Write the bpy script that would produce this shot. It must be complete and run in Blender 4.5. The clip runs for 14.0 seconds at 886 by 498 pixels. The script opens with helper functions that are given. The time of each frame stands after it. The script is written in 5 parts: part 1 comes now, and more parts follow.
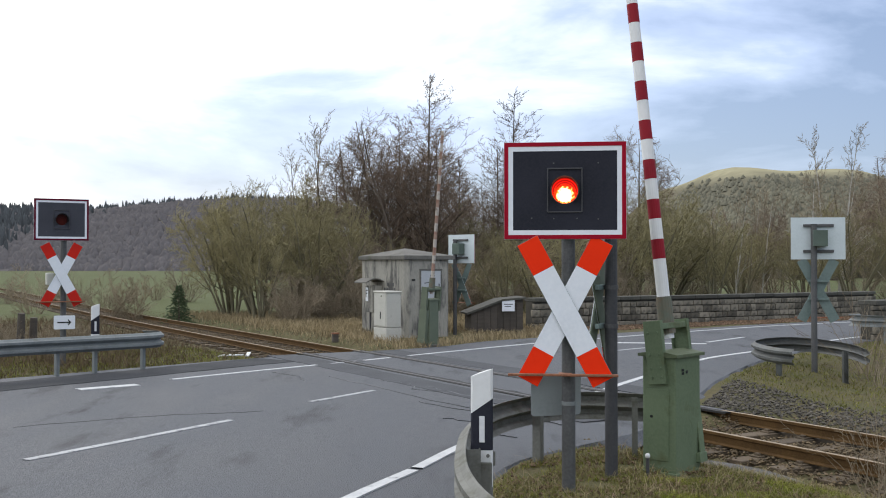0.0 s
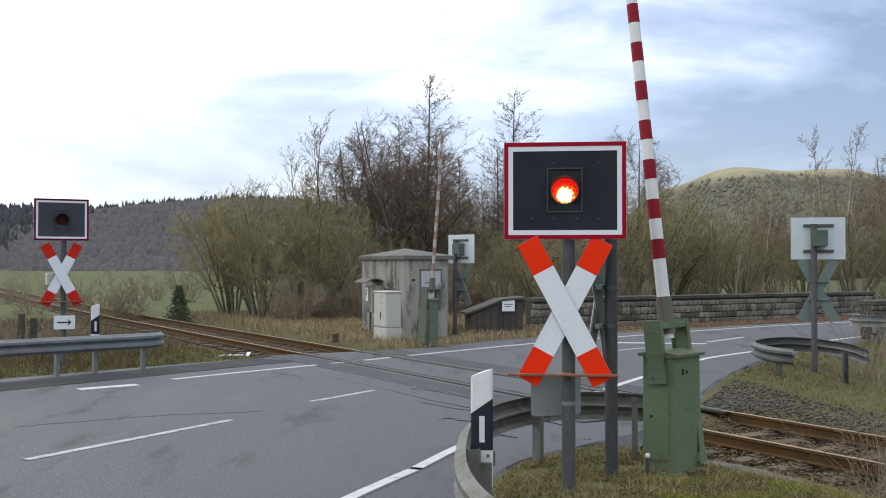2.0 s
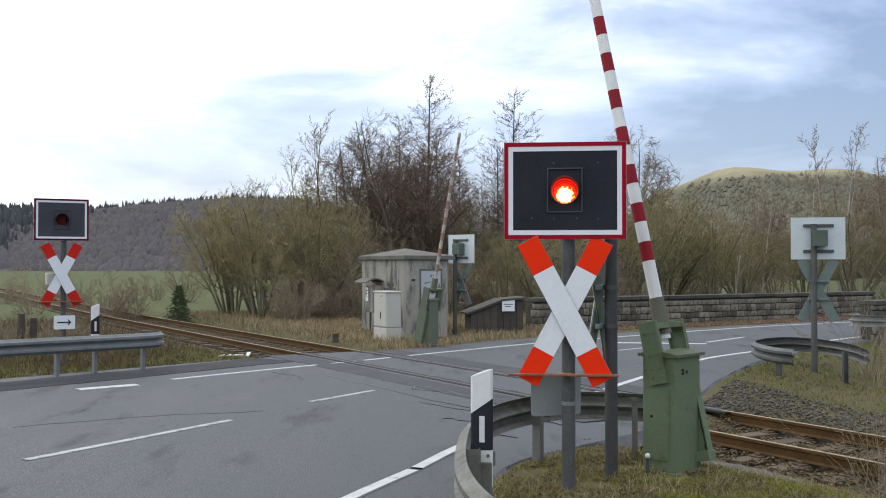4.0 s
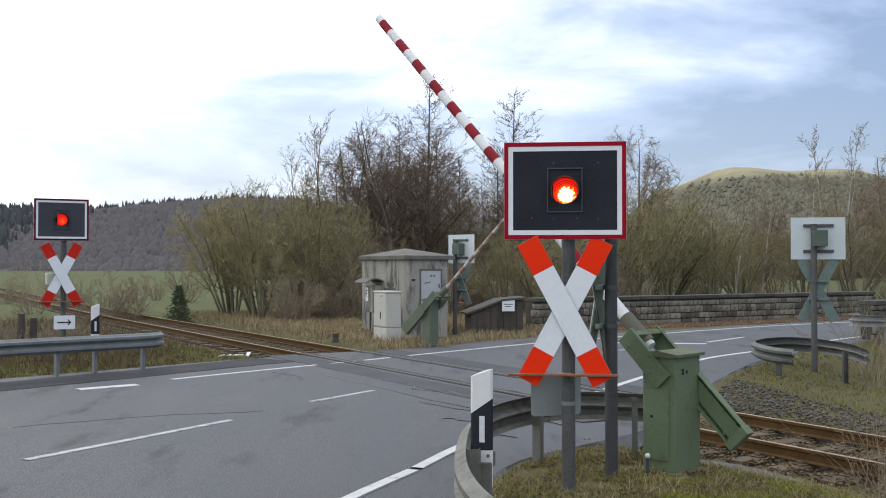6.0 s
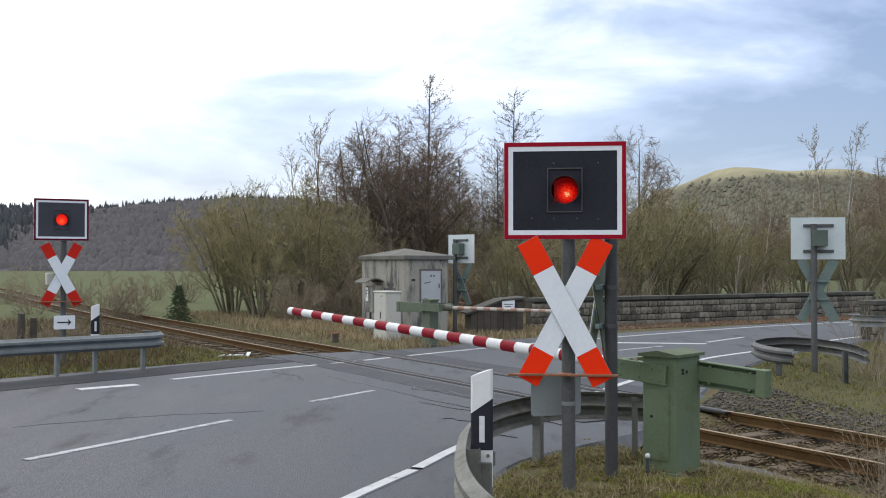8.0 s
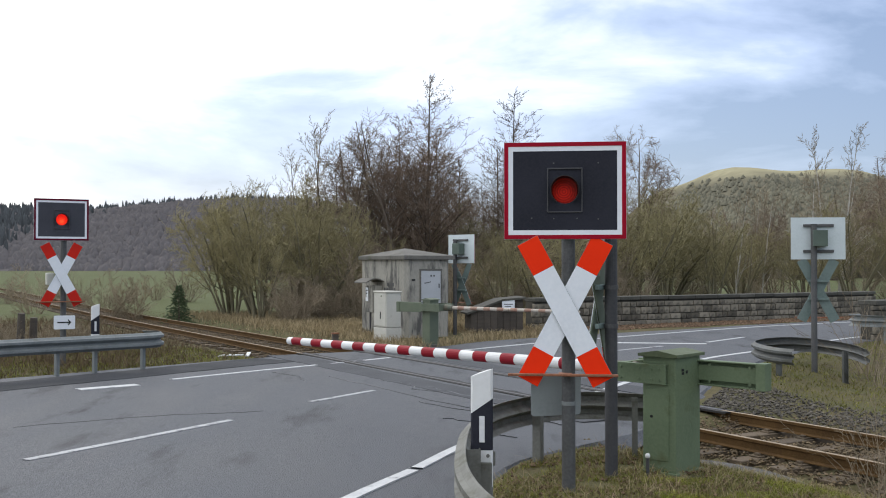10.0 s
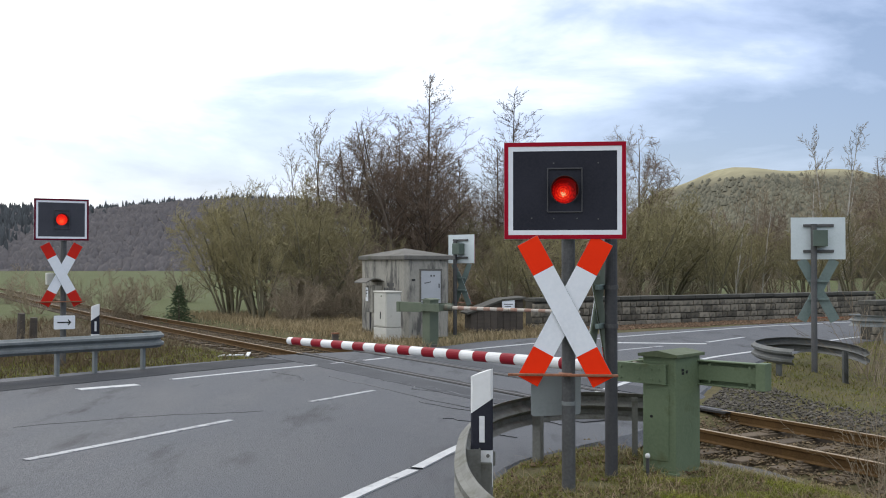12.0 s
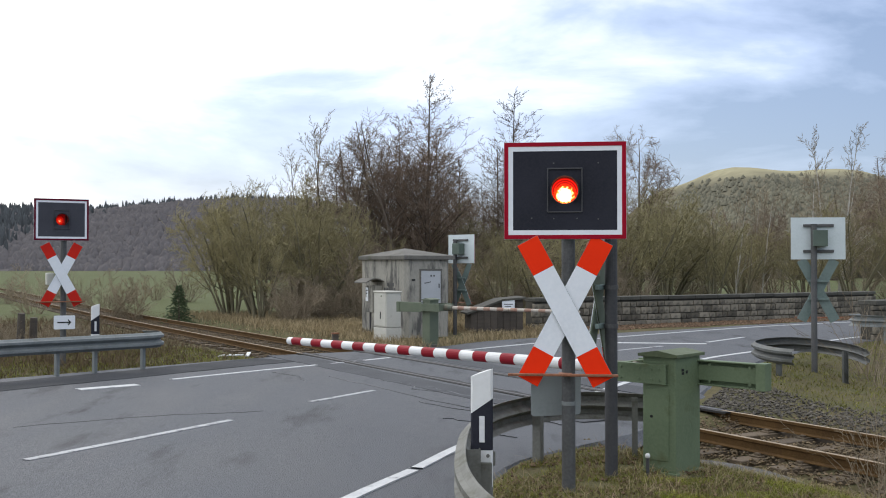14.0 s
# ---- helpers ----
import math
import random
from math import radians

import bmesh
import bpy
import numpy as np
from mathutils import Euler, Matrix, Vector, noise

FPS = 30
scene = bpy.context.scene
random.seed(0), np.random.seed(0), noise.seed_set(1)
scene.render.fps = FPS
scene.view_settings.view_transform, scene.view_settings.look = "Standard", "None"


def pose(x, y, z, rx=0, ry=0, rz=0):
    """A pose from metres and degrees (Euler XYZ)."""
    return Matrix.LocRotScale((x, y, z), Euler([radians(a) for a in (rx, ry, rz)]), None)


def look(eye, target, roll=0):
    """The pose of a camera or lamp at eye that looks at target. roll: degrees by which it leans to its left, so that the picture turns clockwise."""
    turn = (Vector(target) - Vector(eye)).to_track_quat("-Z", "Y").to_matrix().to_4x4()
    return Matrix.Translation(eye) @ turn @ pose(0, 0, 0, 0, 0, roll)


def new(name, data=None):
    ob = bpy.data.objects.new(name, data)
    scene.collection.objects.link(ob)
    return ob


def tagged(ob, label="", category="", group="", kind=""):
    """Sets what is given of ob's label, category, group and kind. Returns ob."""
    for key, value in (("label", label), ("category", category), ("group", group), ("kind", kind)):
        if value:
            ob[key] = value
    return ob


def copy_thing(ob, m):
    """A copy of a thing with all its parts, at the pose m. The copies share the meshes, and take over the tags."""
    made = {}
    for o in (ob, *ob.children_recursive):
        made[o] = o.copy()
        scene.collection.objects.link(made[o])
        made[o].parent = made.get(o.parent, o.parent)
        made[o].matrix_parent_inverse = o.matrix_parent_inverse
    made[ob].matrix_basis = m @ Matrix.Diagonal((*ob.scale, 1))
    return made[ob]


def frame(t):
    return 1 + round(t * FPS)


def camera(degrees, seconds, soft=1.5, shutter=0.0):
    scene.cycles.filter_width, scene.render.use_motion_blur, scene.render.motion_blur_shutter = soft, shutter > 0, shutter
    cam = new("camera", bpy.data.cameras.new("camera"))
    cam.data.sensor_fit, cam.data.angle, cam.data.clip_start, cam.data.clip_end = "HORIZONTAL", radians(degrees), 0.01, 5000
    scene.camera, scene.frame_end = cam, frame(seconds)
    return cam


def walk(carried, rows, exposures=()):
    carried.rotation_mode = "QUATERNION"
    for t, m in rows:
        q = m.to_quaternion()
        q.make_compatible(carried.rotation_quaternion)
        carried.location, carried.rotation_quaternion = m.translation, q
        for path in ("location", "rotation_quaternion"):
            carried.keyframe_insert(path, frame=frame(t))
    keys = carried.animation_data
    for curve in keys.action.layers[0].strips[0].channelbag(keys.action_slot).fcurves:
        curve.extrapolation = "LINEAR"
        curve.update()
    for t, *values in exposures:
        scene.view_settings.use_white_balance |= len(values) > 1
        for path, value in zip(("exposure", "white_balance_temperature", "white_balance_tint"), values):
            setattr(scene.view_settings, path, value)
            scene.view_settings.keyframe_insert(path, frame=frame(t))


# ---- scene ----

# ================= camera =================
cam = camera(45.94, 14.0, soft=1.05)
EYE = (0.0, 0.0, 2.11)
SHOT = look(EYE, (0.0, 100.0, 2.11 + 100 * 29 / 1850))
walk(cam, [(0.0, SHOT), (14.0, SHOT)])

# ================= sky and light =================
scene.view_settings.exposure = 0.0
world = bpy.data.worlds.new("overcast_sky")
scene.world = world
world.use_nodes = True
wn, wl = world.node_tree.nodes, world.node_tree.links
wn.clear()


def wnode(kind, **values):
    n = wn.new(kind)
    for key, v in values.items():
        n.inputs[key].default_value = v
    return n


sky = wn.new("ShaderNodeTexSky")
sky.sky_type, sky.sun_disc = "NISHITA", False
sky.sun_elevation, sky.sun_rotation = radians(38), radians(-35)
coord = wn.new("ShaderNodeTexCoord")
sep = wn.new("ShaderNodeSeparateXYZ")
wl.new(coord.outputs["Generated"], sep.inputs[0])
stretch = wn.new("ShaderNodeMapping")
stretch.inputs["Scale"].default_value = (1.6, 1.6, 5.0)
wl.new(coord.outputs["Generated"], stretch.inputs[0])
cloud = wnode("ShaderNodeTexNoise", Scale=2.6, Detail=7.0, Roughness=0.55, Distortion=0.25)
wl.new(stretch.outputs[0], cloud.inputs["Vector"])
# cloud cover thickens from west (bright) to east (blue-grey)
mx = wn.new("ShaderNodeMath"); mx.operation = "MULTIPLY_ADD"
wl.new(sep.outputs["X"], mx.inputs[0]); mx.inputs[1].default_value = -0.70; mx.inputs[2].default_value = -0.385
mh = wn.new("ShaderNodeMath"); mh.operation = "MINIMUM"; mh.inputs[1].default_value = 0.45
wl.new(sep.outputs["Z"], mh.inputs[0])
mz = wn.new("ShaderNodeMath"); mz.operation = "MULTIPLY_ADD"
wl.new(mh.outputs[0], mz.inputs[0]); mz.inputs[1].default_value = 2.5
wl.new(mx.outputs[0], mz.inputs[2])
swell = wn.new("ShaderNodeMath"); swell.operation = "MULTIPLY_ADD"
wl.new(cloud.outputs["Fac"], swell.inputs[0]); swell.inputs[1].default_value = 1.4; swell.inputs[2].default_value = -0.2
mc = wn.new("ShaderNodeMath"); mc.operation = "ADD"
wl.new(mz.outputs[0], mc.inputs[0])
wl.new(swell.outputs[0], mc.inputs[1])
ramp = wn.new("ShaderNodeValToRGB")
e = ramp.color_ramp.elements
e[0].position, e[0].color = 0.24, (0.215, 0.285, 0.46, 1)
e[1].position, e[1].color = 0.95, (1.35, 1.38, 1.42, 1)
m1 = e.new(0.50); m1.color = (0.48, 0.565, 0.79, 1)
m2 = e.new(0.70); m2.color = (0.88, 0.92, 1.02, 1)
wl.new(mc.outputs[0], ramp.inputs[0])
bg1 = wnode("ShaderNodeBackground", Strength=0.92)
bg2 = wnode("ShaderNodeBackground", Strength=0.05)
wl.new(ramp.outputs[0], bg1.inputs[0])
wl.new(sky.outputs[0], bg2.inputs[0])
add = wn.new("ShaderNodeAddShader")
wl.new(bg1.outputs[0], add.inputs[0]); wl.new(bg2.outputs[0], add.inputs[1])
wout = wn.new("ShaderNodeOutputWorld")
wl.new(add.outputs[0], wout.inputs[0])

sun_data = bpy.data.lights.new("sun", "SUN")
sun_data.energy, sun_data.angle, sun_data.color = 0.7, radians(14), (1.0, 0.96, 0.9)
sun = new("sun", sun_data)
sun.matrix_world = look((-30, 43, 42), (0, 0, 0))


# ================= materials =================
def mat(name, c1, c2=None, c3=None, scale=3.0, fine=40.0, rough=0.7, metal=0.0, bump=0.15, spread=0.0, island=0.0,
        stretch3=(1, 1, 1), spec=0.4, rough2=None, dirt=None, dirt_scale=1.2, dirt_at=0.56, bump_dist=0.01, turn=0.0):
    """Two scales of noise between c1, c2 and c3, with relief, per-object or per-piece spread and stains."""
    m = bpy.data.materials.new(name)
    m.use_nodes = True
    n, l = m.node_tree.nodes, m.node_tree.links
    b = n["Principled BSDF"]
    c2 = c2 or tuple(v * 0.75 for v in c1)
    c3 = c3 or c1
    tc = n.new("ShaderNodeTexCoord")
    mp = n.new("ShaderNodeMapping")
    mp.inputs["Scale"].default_value = stretch3 if not turn else (1.6, 0.42, 1.0)
    mp.inputs["Rotation"].default_value = (0, 0, radians(-turn))
    l.new(tc.outputs["Object"], mp.inputs[0])
    n1 = n.new("ShaderNodeTexNoise"); n1.inputs["Scale"].default_value = scale; n1.inputs["Detail"].default_value = 5
    n2 = n.new("ShaderNodeTexNoise"); n2.inputs["Scale"].default_value = fine; n2.inputs["Detail"].default_value = 4
    for t in (n1, n2):
        l.new(mp.outputs[0], t.inputs["Vector"])
    r1 = n.new("ShaderNodeMapRange"); r1.inputs[1].default_value = 0.35; r1.inputs[2].default_value = 0.65
    l.new(n1.outputs["Fac"], r1.inputs[0])
    r2 = n.new("ShaderNodeMapRange"); r2.inputs[1].default_value = 0.35; r2.inputs[2].default_value = 0.7
    l.new(n2.outputs["Fac"], r2.inputs[0])
    x1 = n.new("ShaderNodeMix"); x1.data_type = "RGBA"
    x1.inputs[6].default_value, x1.inputs[7].default_value = (*c1, 1), (*c2, 1)
    l.new(r1.outputs[0], x1.inputs[0])
    x2 = n.new("ShaderNodeMix"); x2.data_type = "RGBA"
    l.new(x1.outputs[2], x2.inputs[6]); x2.inputs[7].default_value = (*c3, 1)
    half = n.new("ShaderNodeMath"); half.operation = "MULTIPLY"; half.inputs[1].default_value = 0.6
    l.new(r2.outputs[0], half.inputs[0]); l.new(half.outputs[0], x2.inputs[0])
    out = x2.outputs[2]
    if dirt:
        n3 = n.new("ShaderNodeTexNoise"); n3.inputs["Scale"].default_value = dirt_scale; n3.inputs["Detail"].default_value = 8
        n3.inputs["Roughness"].default_value = 0.65
        l.new(mp.outputs[0], n3.inputs["Vector"])
        r3 = n.new("ShaderNodeMapRange"); r3.inputs[1].default_value = dirt_at; r3.inputs[2].default_value = dirt_at + 0.12
        l.new(n3.outputs["Fac"], r3.inputs[0])
        x3 = n.new("ShaderNodeMix"); x3.data_type = "RGBA"
        l.new(r3.outputs[0], x3.inputs[0]); l.new(out, x3.inputs[6]); x3.inputs[7].default_value = (*dirt, 1)
        out = x3.outputs[2]
    if spread or island:
        hs = n.new("ShaderNodeHueSaturation")
        src = n.new("ShaderNodeNewGeometry").outputs["Random Per Island"] if island else n.new("ShaderNodeObjectInfo").outputs["Random"]
        k = island or spread
        rr = n.new("ShaderNodeMapRange"); rr.inputs[3].default_value = 1 - k; rr.inputs[4].default_value = 1 + k
        l.new(src, rr.inputs[0]); l.new(rr.outputs[0], hs.inputs["Value"]); l.new(out, hs.inputs["Color"])
        out = hs.outputs[0]
    l.new(out, b.inputs["Base Color"])
    b.inputs["Metallic"].default_value = metal
    b.inputs["Specular IOR Level"].default_value = spec
    if rough2 is None:
        b.inputs["Roughness"].default_value = rough
    else:
        rq = n.new("ShaderNodeMapRange"); rq.inputs[3].default_value = rough; rq.inputs[4].default_value = rough2
        l.new(r1.outputs[0], rq.inputs[0]); l.new(rq.outputs[0], b.inputs["Roughness"])
    if bump:
        bp = n.new("ShaderNodeBump"); bp.inputs["Strength"].default_value = bump; bp.inputs["Distance"].default_value = bump_dist
        l.new(n2.outputs["Fac"], bp.inputs["Height"]); l.new(bp.outputs[0], b.inputs["Normal"])
    return m


M = {}
M["asphalt"] = mat("asphalt", (0.077, 0.082, 0.092), (0.042, 0.044, 0.050), (0.158, 0.165, 0.179), scale=0.55, fine=55, rough=0.75, rough2=0.58,
                   bump=1.0, spec=0.25, dirt=(0.038, 0.040, 0.045), dirt_scale=0.8, dirt_at=0.55, stretch3=(1.0, 1.0, 1.0), turn=-26, bump_dist=0.012)
M["asphalt_crossing"] = mat("crossing_asphalt", (0.058, 0.061, 0.068), (0.042, 0.044, 0.050), (0.10, 0.104, 0.113), scale=1.0, fine=60, rough=0.8, bump=0.6, spec=0.25)
M["asphalt_new"] = mat("shoulder_asphalt", (0.030, 0.032, 0.036), (0.048, 0.050, 0.056), scale=1.0, fine=60, rough=0.85, bump=0.5, spec=0.2)
M["groove"] = mat("dirty_groove", (0.022, 0.021, 0.02), (0.03, 0.028, 0.026), scale=3, rough=0.8, bump=0.3)
M["crack"] = mat("tar_seam", (0.042, 0.044, 0.049), scale=3, rough=0.4, bump=0.1)
M["paint_line"] = mat("road_paint", (0.52, 0.53, 0.53), (0.42, 0.43, 0.44), (0.6, 0.6, 0.6), scale=3, fine=25, rough=0.6,
                      dirt=(0.2, 0.205, 0.215), dirt_scale=5, dirt_at=0.58)
M["paint_worn"] = mat("worn_road_paint", (0.40, 0.41, 0.42), (0.28, 0.285, 0.30), (0.45, 0.45, 0.46), scale=3, fine=25, rough=0.6,
                      dirt=(0.13, 0.135, 0.145), dirt_scale=6, dirt_at=0.52)
M["soil"] = mat("verge_soil", (0.102, 0.086, 0.044), (0.066, 0.072, 0.028), (0.15, 0.124, 0.070), scale=0.8, fine=14, rough=0.95, bump=0.9,
                spec=0.1, dirt=(0.06, 0.048, 0.032), dirt_scale=2.3, dirt_at=0.57, bump_dist=0.04)
M["ballast"] = mat("ballast_stone", (0.135, 0.097, 0.054), (0.095, 0.068, 0.038), (0.175, 0.130, 0.078), scale=4, fine=30, rough=0.9, bump=0.4, island=0.45)
M["ballast_grey"] = mat("grey_brown_ballast", (0.095, 0.084, 0.067), (0.062, 0.055, 0.044), (0.13, 0.116, 0.097), scale=4, fine=30, rough=0.9, bump=0.4, island=0.5)
M["gravel"] = mat("grey_gravel", (0.19, 0.185, 0.18), (0.13, 0.125, 0.12), (0.25, 0.24, 0.23), scale=2, fine=30, rough=0.9, bump=0.9, bump_dist=0.03)
M["rail_side"] = mat("rusty_rail", (0.095, 0.053, 0.020), (0.065, 0.036, 0.015), (0.140, 0.084, 0.034), scale=4, fine=50, rough=0.9, bump=0.2, spec=0.15)
M["rail_top"] = mat("worn_rail_head", (0.33, 0.255, 0.17), (0.25, 0.185, 0.115), scale=4, fine=60, rough=0.6, metal=0.1, bump=0.05)
M["crossing_rail"] = mat("dark_rail_in_road", (0.075, 0.07, 0.068), (0.055, 0.052, 0.05), scale=2, fine=40, rough=0.5, metal=0.3, bump=0.1)
M["sleeper"] = mat("weathered_sleeper_wood", (0.105, 0.078, 0.05), (0.07, 0.053, 0.036), (0.145, 0.108, 0.072), scale=3, fine=30, rough=0.9, bump=0.6,
                   spread=0.25, stretch3=(0.4, 4, 4))
M["steel"] = mat("galvanised_steel", (0.205, 0.222, 0.220), (0.15, 0.164, 0.162), (0.25, 0.266, 0.264), scale=3, fine=35, rough=0.6, metal=0.2, bump=0.08,
                 dirt=(0.16, 0.16, 0.14), dirt_scale=3, dirt_at=0.6)
M["steel_dull"] = mat("dull_dark_guard_rail_steel", (0.105, 0.110, 0.106), (0.075, 0.079, 0.075), (0.14, 0.146, 0.142), scale=3, fine=35, rough=0.6, metal=0.25, bump=0.1,
                 dirt=(0.075, 0.075, 0.058), dirt_scale=4, dirt_at=0.54)
M["steel_old"] = mat("weathered_guard_rail_steel", (0.165, 0.165, 0.148), (0.115, 0.115, 0.10), (0.21, 0.21, 0.19), scale=3, fine=35, rough=0.7, metal=0.2, bump=0.1,
                 dirt=(0.10, 0.10, 0.075), dirt_scale=4, dirt_at=0.52)
M["post"] = mat("grey_steel_post", (0.098, 0.098, 0.098), (0.07, 0.07, 0.07), (0.13, 0.13, 0.13), scale=4, fine=40, rough=0.6, metal=0.2, bump=0.08,
                dirt=(0.12, 0.10, 0.08), dirt_scale=5, dirt_at=0.62)
M["post_dark"] = mat("dark_painted_post", (0.058, 0.058, 0.062), (0.042, 0.042, 0.046), (0.075, 0.075, 0.077), scale=4, fine=40, rough=0.55, bump=0.08)
M["rust"] = mat("rusty_bar", (0.26, 0.10, 0.05), (0.17, 0.07, 0.04), (0.32, 0.16, 0.09), scale=8, fine=60, rough=0.85, bump=0.2)
M["red"] = mat("signal_red", (0.92, 0.036, 0.004), (0.84, 0.03, 0.004), scale=2, fine=40, rough=0.6, bump=0.03, spec=0.12)
M["crimson"] = mat("crimson_border", (0.34, 0.004, 0.020), (0.29, 0.004, 0.018), scale=2, fine=40, rough=0.6, bump=0.03, spec=0.12)
M["white"] = mat("reflective_white", (0.78, 0.81, 0.85), (0.72, 0.75, 0.79), (0.82, 0.84, 0.87), scale=2.5, fine=30, rough=0.5, bump=0.03)
M["plate_dark"] = mat("anthracite_plate", (0.027, 0.028, 0.038), (0.020, 0.021, 0.029), (0.032, 0.033, 0.043), scale=3, fine=60, rough=0.7, bump=0.04, spec=0.15)
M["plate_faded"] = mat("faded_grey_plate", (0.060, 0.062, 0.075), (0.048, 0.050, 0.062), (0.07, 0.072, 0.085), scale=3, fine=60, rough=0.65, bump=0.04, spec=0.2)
M["maroon"] = mat("dulled_maroon_border", (0.12, 0.006, 0.022), (0.09, 0.006, 0.02), scale=2, fine=40, rough=0.6, bump=0.03, spec=0.12)
M["red_dull"] = mat("dulled_signal_red", (0.58, 0.022, 0.012), (0.44, 0.018, 0.012), scale=3, fine=40, rough=0.6, bump=0.03, spec=0.12)
M["plate_back"] = mat("aluminium_back", (0.60, 0.66, 0.67), (0.54, 0.60, 0.61), (0.64, 0.70, 0.71), scale=2, fine=30, rough=0.5, metal=0.15, bump=0.03)
M["green_back"] = mat("grey_green_metal", (0.155, 0.205, 0.192), (0.12, 0.165, 0.152), (0.18, 0.23, 0.215), scale=3, fine=30, rough=0.6, bump=0.05)
M["housing"] = mat("dark_green_housing", (0.10, 0.135, 0.11), (0.08, 0.105, 0.085), scale=3, fine=30, rough=0.6, bump=0.05)
M["sign_grey"] = mat("dull_grey_sign_back", (0.27, 0.29, 0.285), (0.22, 0.24, 0.235), scale=3, fine=30, rough=0.6, bump=0.04)
M["black"] = mat("black_rubber", (0.012, 0.012, 0.013), (0.02, 0.02, 0.02), scale=6, fine=40, rough=0.6, bump=0.1)
M["green"] = mat("barrier_green", (0.142, 0.186, 0.110), (0.115, 0.155, 0.090), (0.165, 0.210, 0.128), scale=2.2, fine=40, rough=0.6, spec=0.25, bump=0.06,
                 dirt=(0.105, 0.125, 0.062), dirt_scale=3.2, dirt_at=0.57)
M["socket"] = mat("rust_stained_grey", (0.125, 0.140, 0.108), (0.155, 0.115, 0.078), (0.115, 0.130, 0.102), scale=7, fine=40, rough=0.8, bump=0.1)
M["green_dark"] = mat("mossy_green_lid", (0.105, 0.128, 0.068), (0.13, 0.16, 0.095), (0.08, 0.098, 0.052), scale=5, fine=30, rough=0.75, bump=0.25)
M["far_green"] = mat("faded_green_paint", (0.135, 0.160, 0.110), (0.105, 0.128, 0.088), scale=3, fine=30, rough=0.65, bump=0.06)
M["boom_white"] = mat("boom_white", (0.76, 0.76, 0.75), (0.68, 0.68, 0.67), scale=4, fine=30, rough=0.5, bump=0.04)
M["boom_red"] = mat("boom_red", (0.27, 0.010, 0.020), (0.22, 0.009, 0.018), scale=4, fine=30, rough=0.55, bump=0.04, spec=0.2)
M["boom_old"] = mat("peeling_boom_paint", (0.50, 0.46, 0.40), (0.38, 0.33, 0.28), scale=4, fine=30, rough=0.7, bump=0.2, dirt=(0.2, 0.13, 0.09), dirt_scale=8, dirt_at=0.58)
M["boom_old_red"] = mat("faded_boom_red", (0.27, 0.14, 0.10), (0.36, 0.26, 0.20), scale=6, fine=30, rough=0.7, bump=0.1)
M["concrete"] = mat("stained_render", (0.33, 0.315, 0.27), (0.25, 0.24, 0.21), (0.40, 0.38, 0.335), scale=1.3, fine=20, rough=0.9, bump=0.3,
                    dirt=(0.105, 0.102, 0.095), dirt_scale=2.4, dirt_at=0.49, stretch3=(1.5, 1.5, 0.38))
M["concrete_dark"] = mat("weathered_concrete_roof", (0.15, 0.143, 0.128), (0.095, 0.092, 0.082), (0.2, 0.19, 0.17), scale=2, fine=25, rough=0.95, bump=0.4,
                         dirt=(0.10, 0.105, 0.07), dirt_scale=2, dirt_at=0.56)
M["cabinet"] = mat("cream_cabinet", (0.52, 0.51, 0.46), (0.46, 0.45, 0.40), (0.56, 0.55, 0.5), scale=2, fine=30, rough=0.6, bump=0.04,
                   dirt=(0.36, 0.34, 0.29), dirt_scale=3, dirt_at=0.62)
M["door_grey"] = mat("pale_grey_door", (0.46, 0.48, 0.50), (0.40, 0.42, 0.44), scale=2, fine=30, rough=0.6, bump=0.04)
M["stone"] = mat("sandstone_block", (0.20, 0.178, 0.138), (0.12, 0.108, 0.085), (0.27, 0.24, 0.19), scale=2, fine=18, rough=0.95, bump=0.7, spread=0.5,
                 dirt=(0.055, 0.054, 0.044), dirt_scale=2.5, dirt_at=0.53)
M["mortar"] = mat("dark_mortar", (0.085, 0.078, 0.064), (0.05, 0.047, 0.039), scale=3, fine=20, rough=0.95, bump=0.4)
M["cope"] = mat("coping_stone", (0.08, 0.077, 0.066), (0.05, 0.05, 0.042), (0.11, 0.105, 0.09), scale=2, fine=20, rough=0.95, bump=0.5, spread=0.2)
M["wood_dark"] = mat("tarred_planks", (0.075, 0.062, 0.05), (0.05, 0.042, 0.036), (0.1, 0.085, 0.07), scale=3, fine=30, rough=0.85, bump=0.4, spread=0.2, stretch3=(1, 1, 5))
M["bark"] = mat("dark_bark", (0.125, 0.100, 0.078), (0.09, 0.072, 0.058), (0.165, 0.132, 0.104), scale=3, fine=30, rough=0.95, bump=0.5, spread=0.25, spec=0.1)
M["bark_olive"] = mat("olive_grey_bark", (0.165, 0.148, 0.10), (0.125, 0.112, 0.076), (0.21, 0.19, 0.125), scale=3, fine=30, rough=0.95, bump=0.4, spread=0.25, spec=0.1)
M["twig"] = mat("brown_twigs", (0.21, 0.155, 0.115), (0.16, 0.12, 0.092), scale=1.0, fine=8, rough=0.9, bump=0, spread=0.25, spec=0.1)
M["twig_olive"] = mat("olive_willow_twigs", (0.275, 0.24, 0.125), (0.205, 0.18, 0.10), (0.32, 0.28, 0.15), scale=0.6, fine=6, rough=0.85, bump=0, spread=0.22, spec=0.15)
M["twig_grey"] = mat("grey_brown_twigs", (0.27, 0.22, 0.155), (0.20, 0.165, 0.12), scale=0.8, fine=8, rough=0.9, bump=0, spread=0.25, spec=0.1)
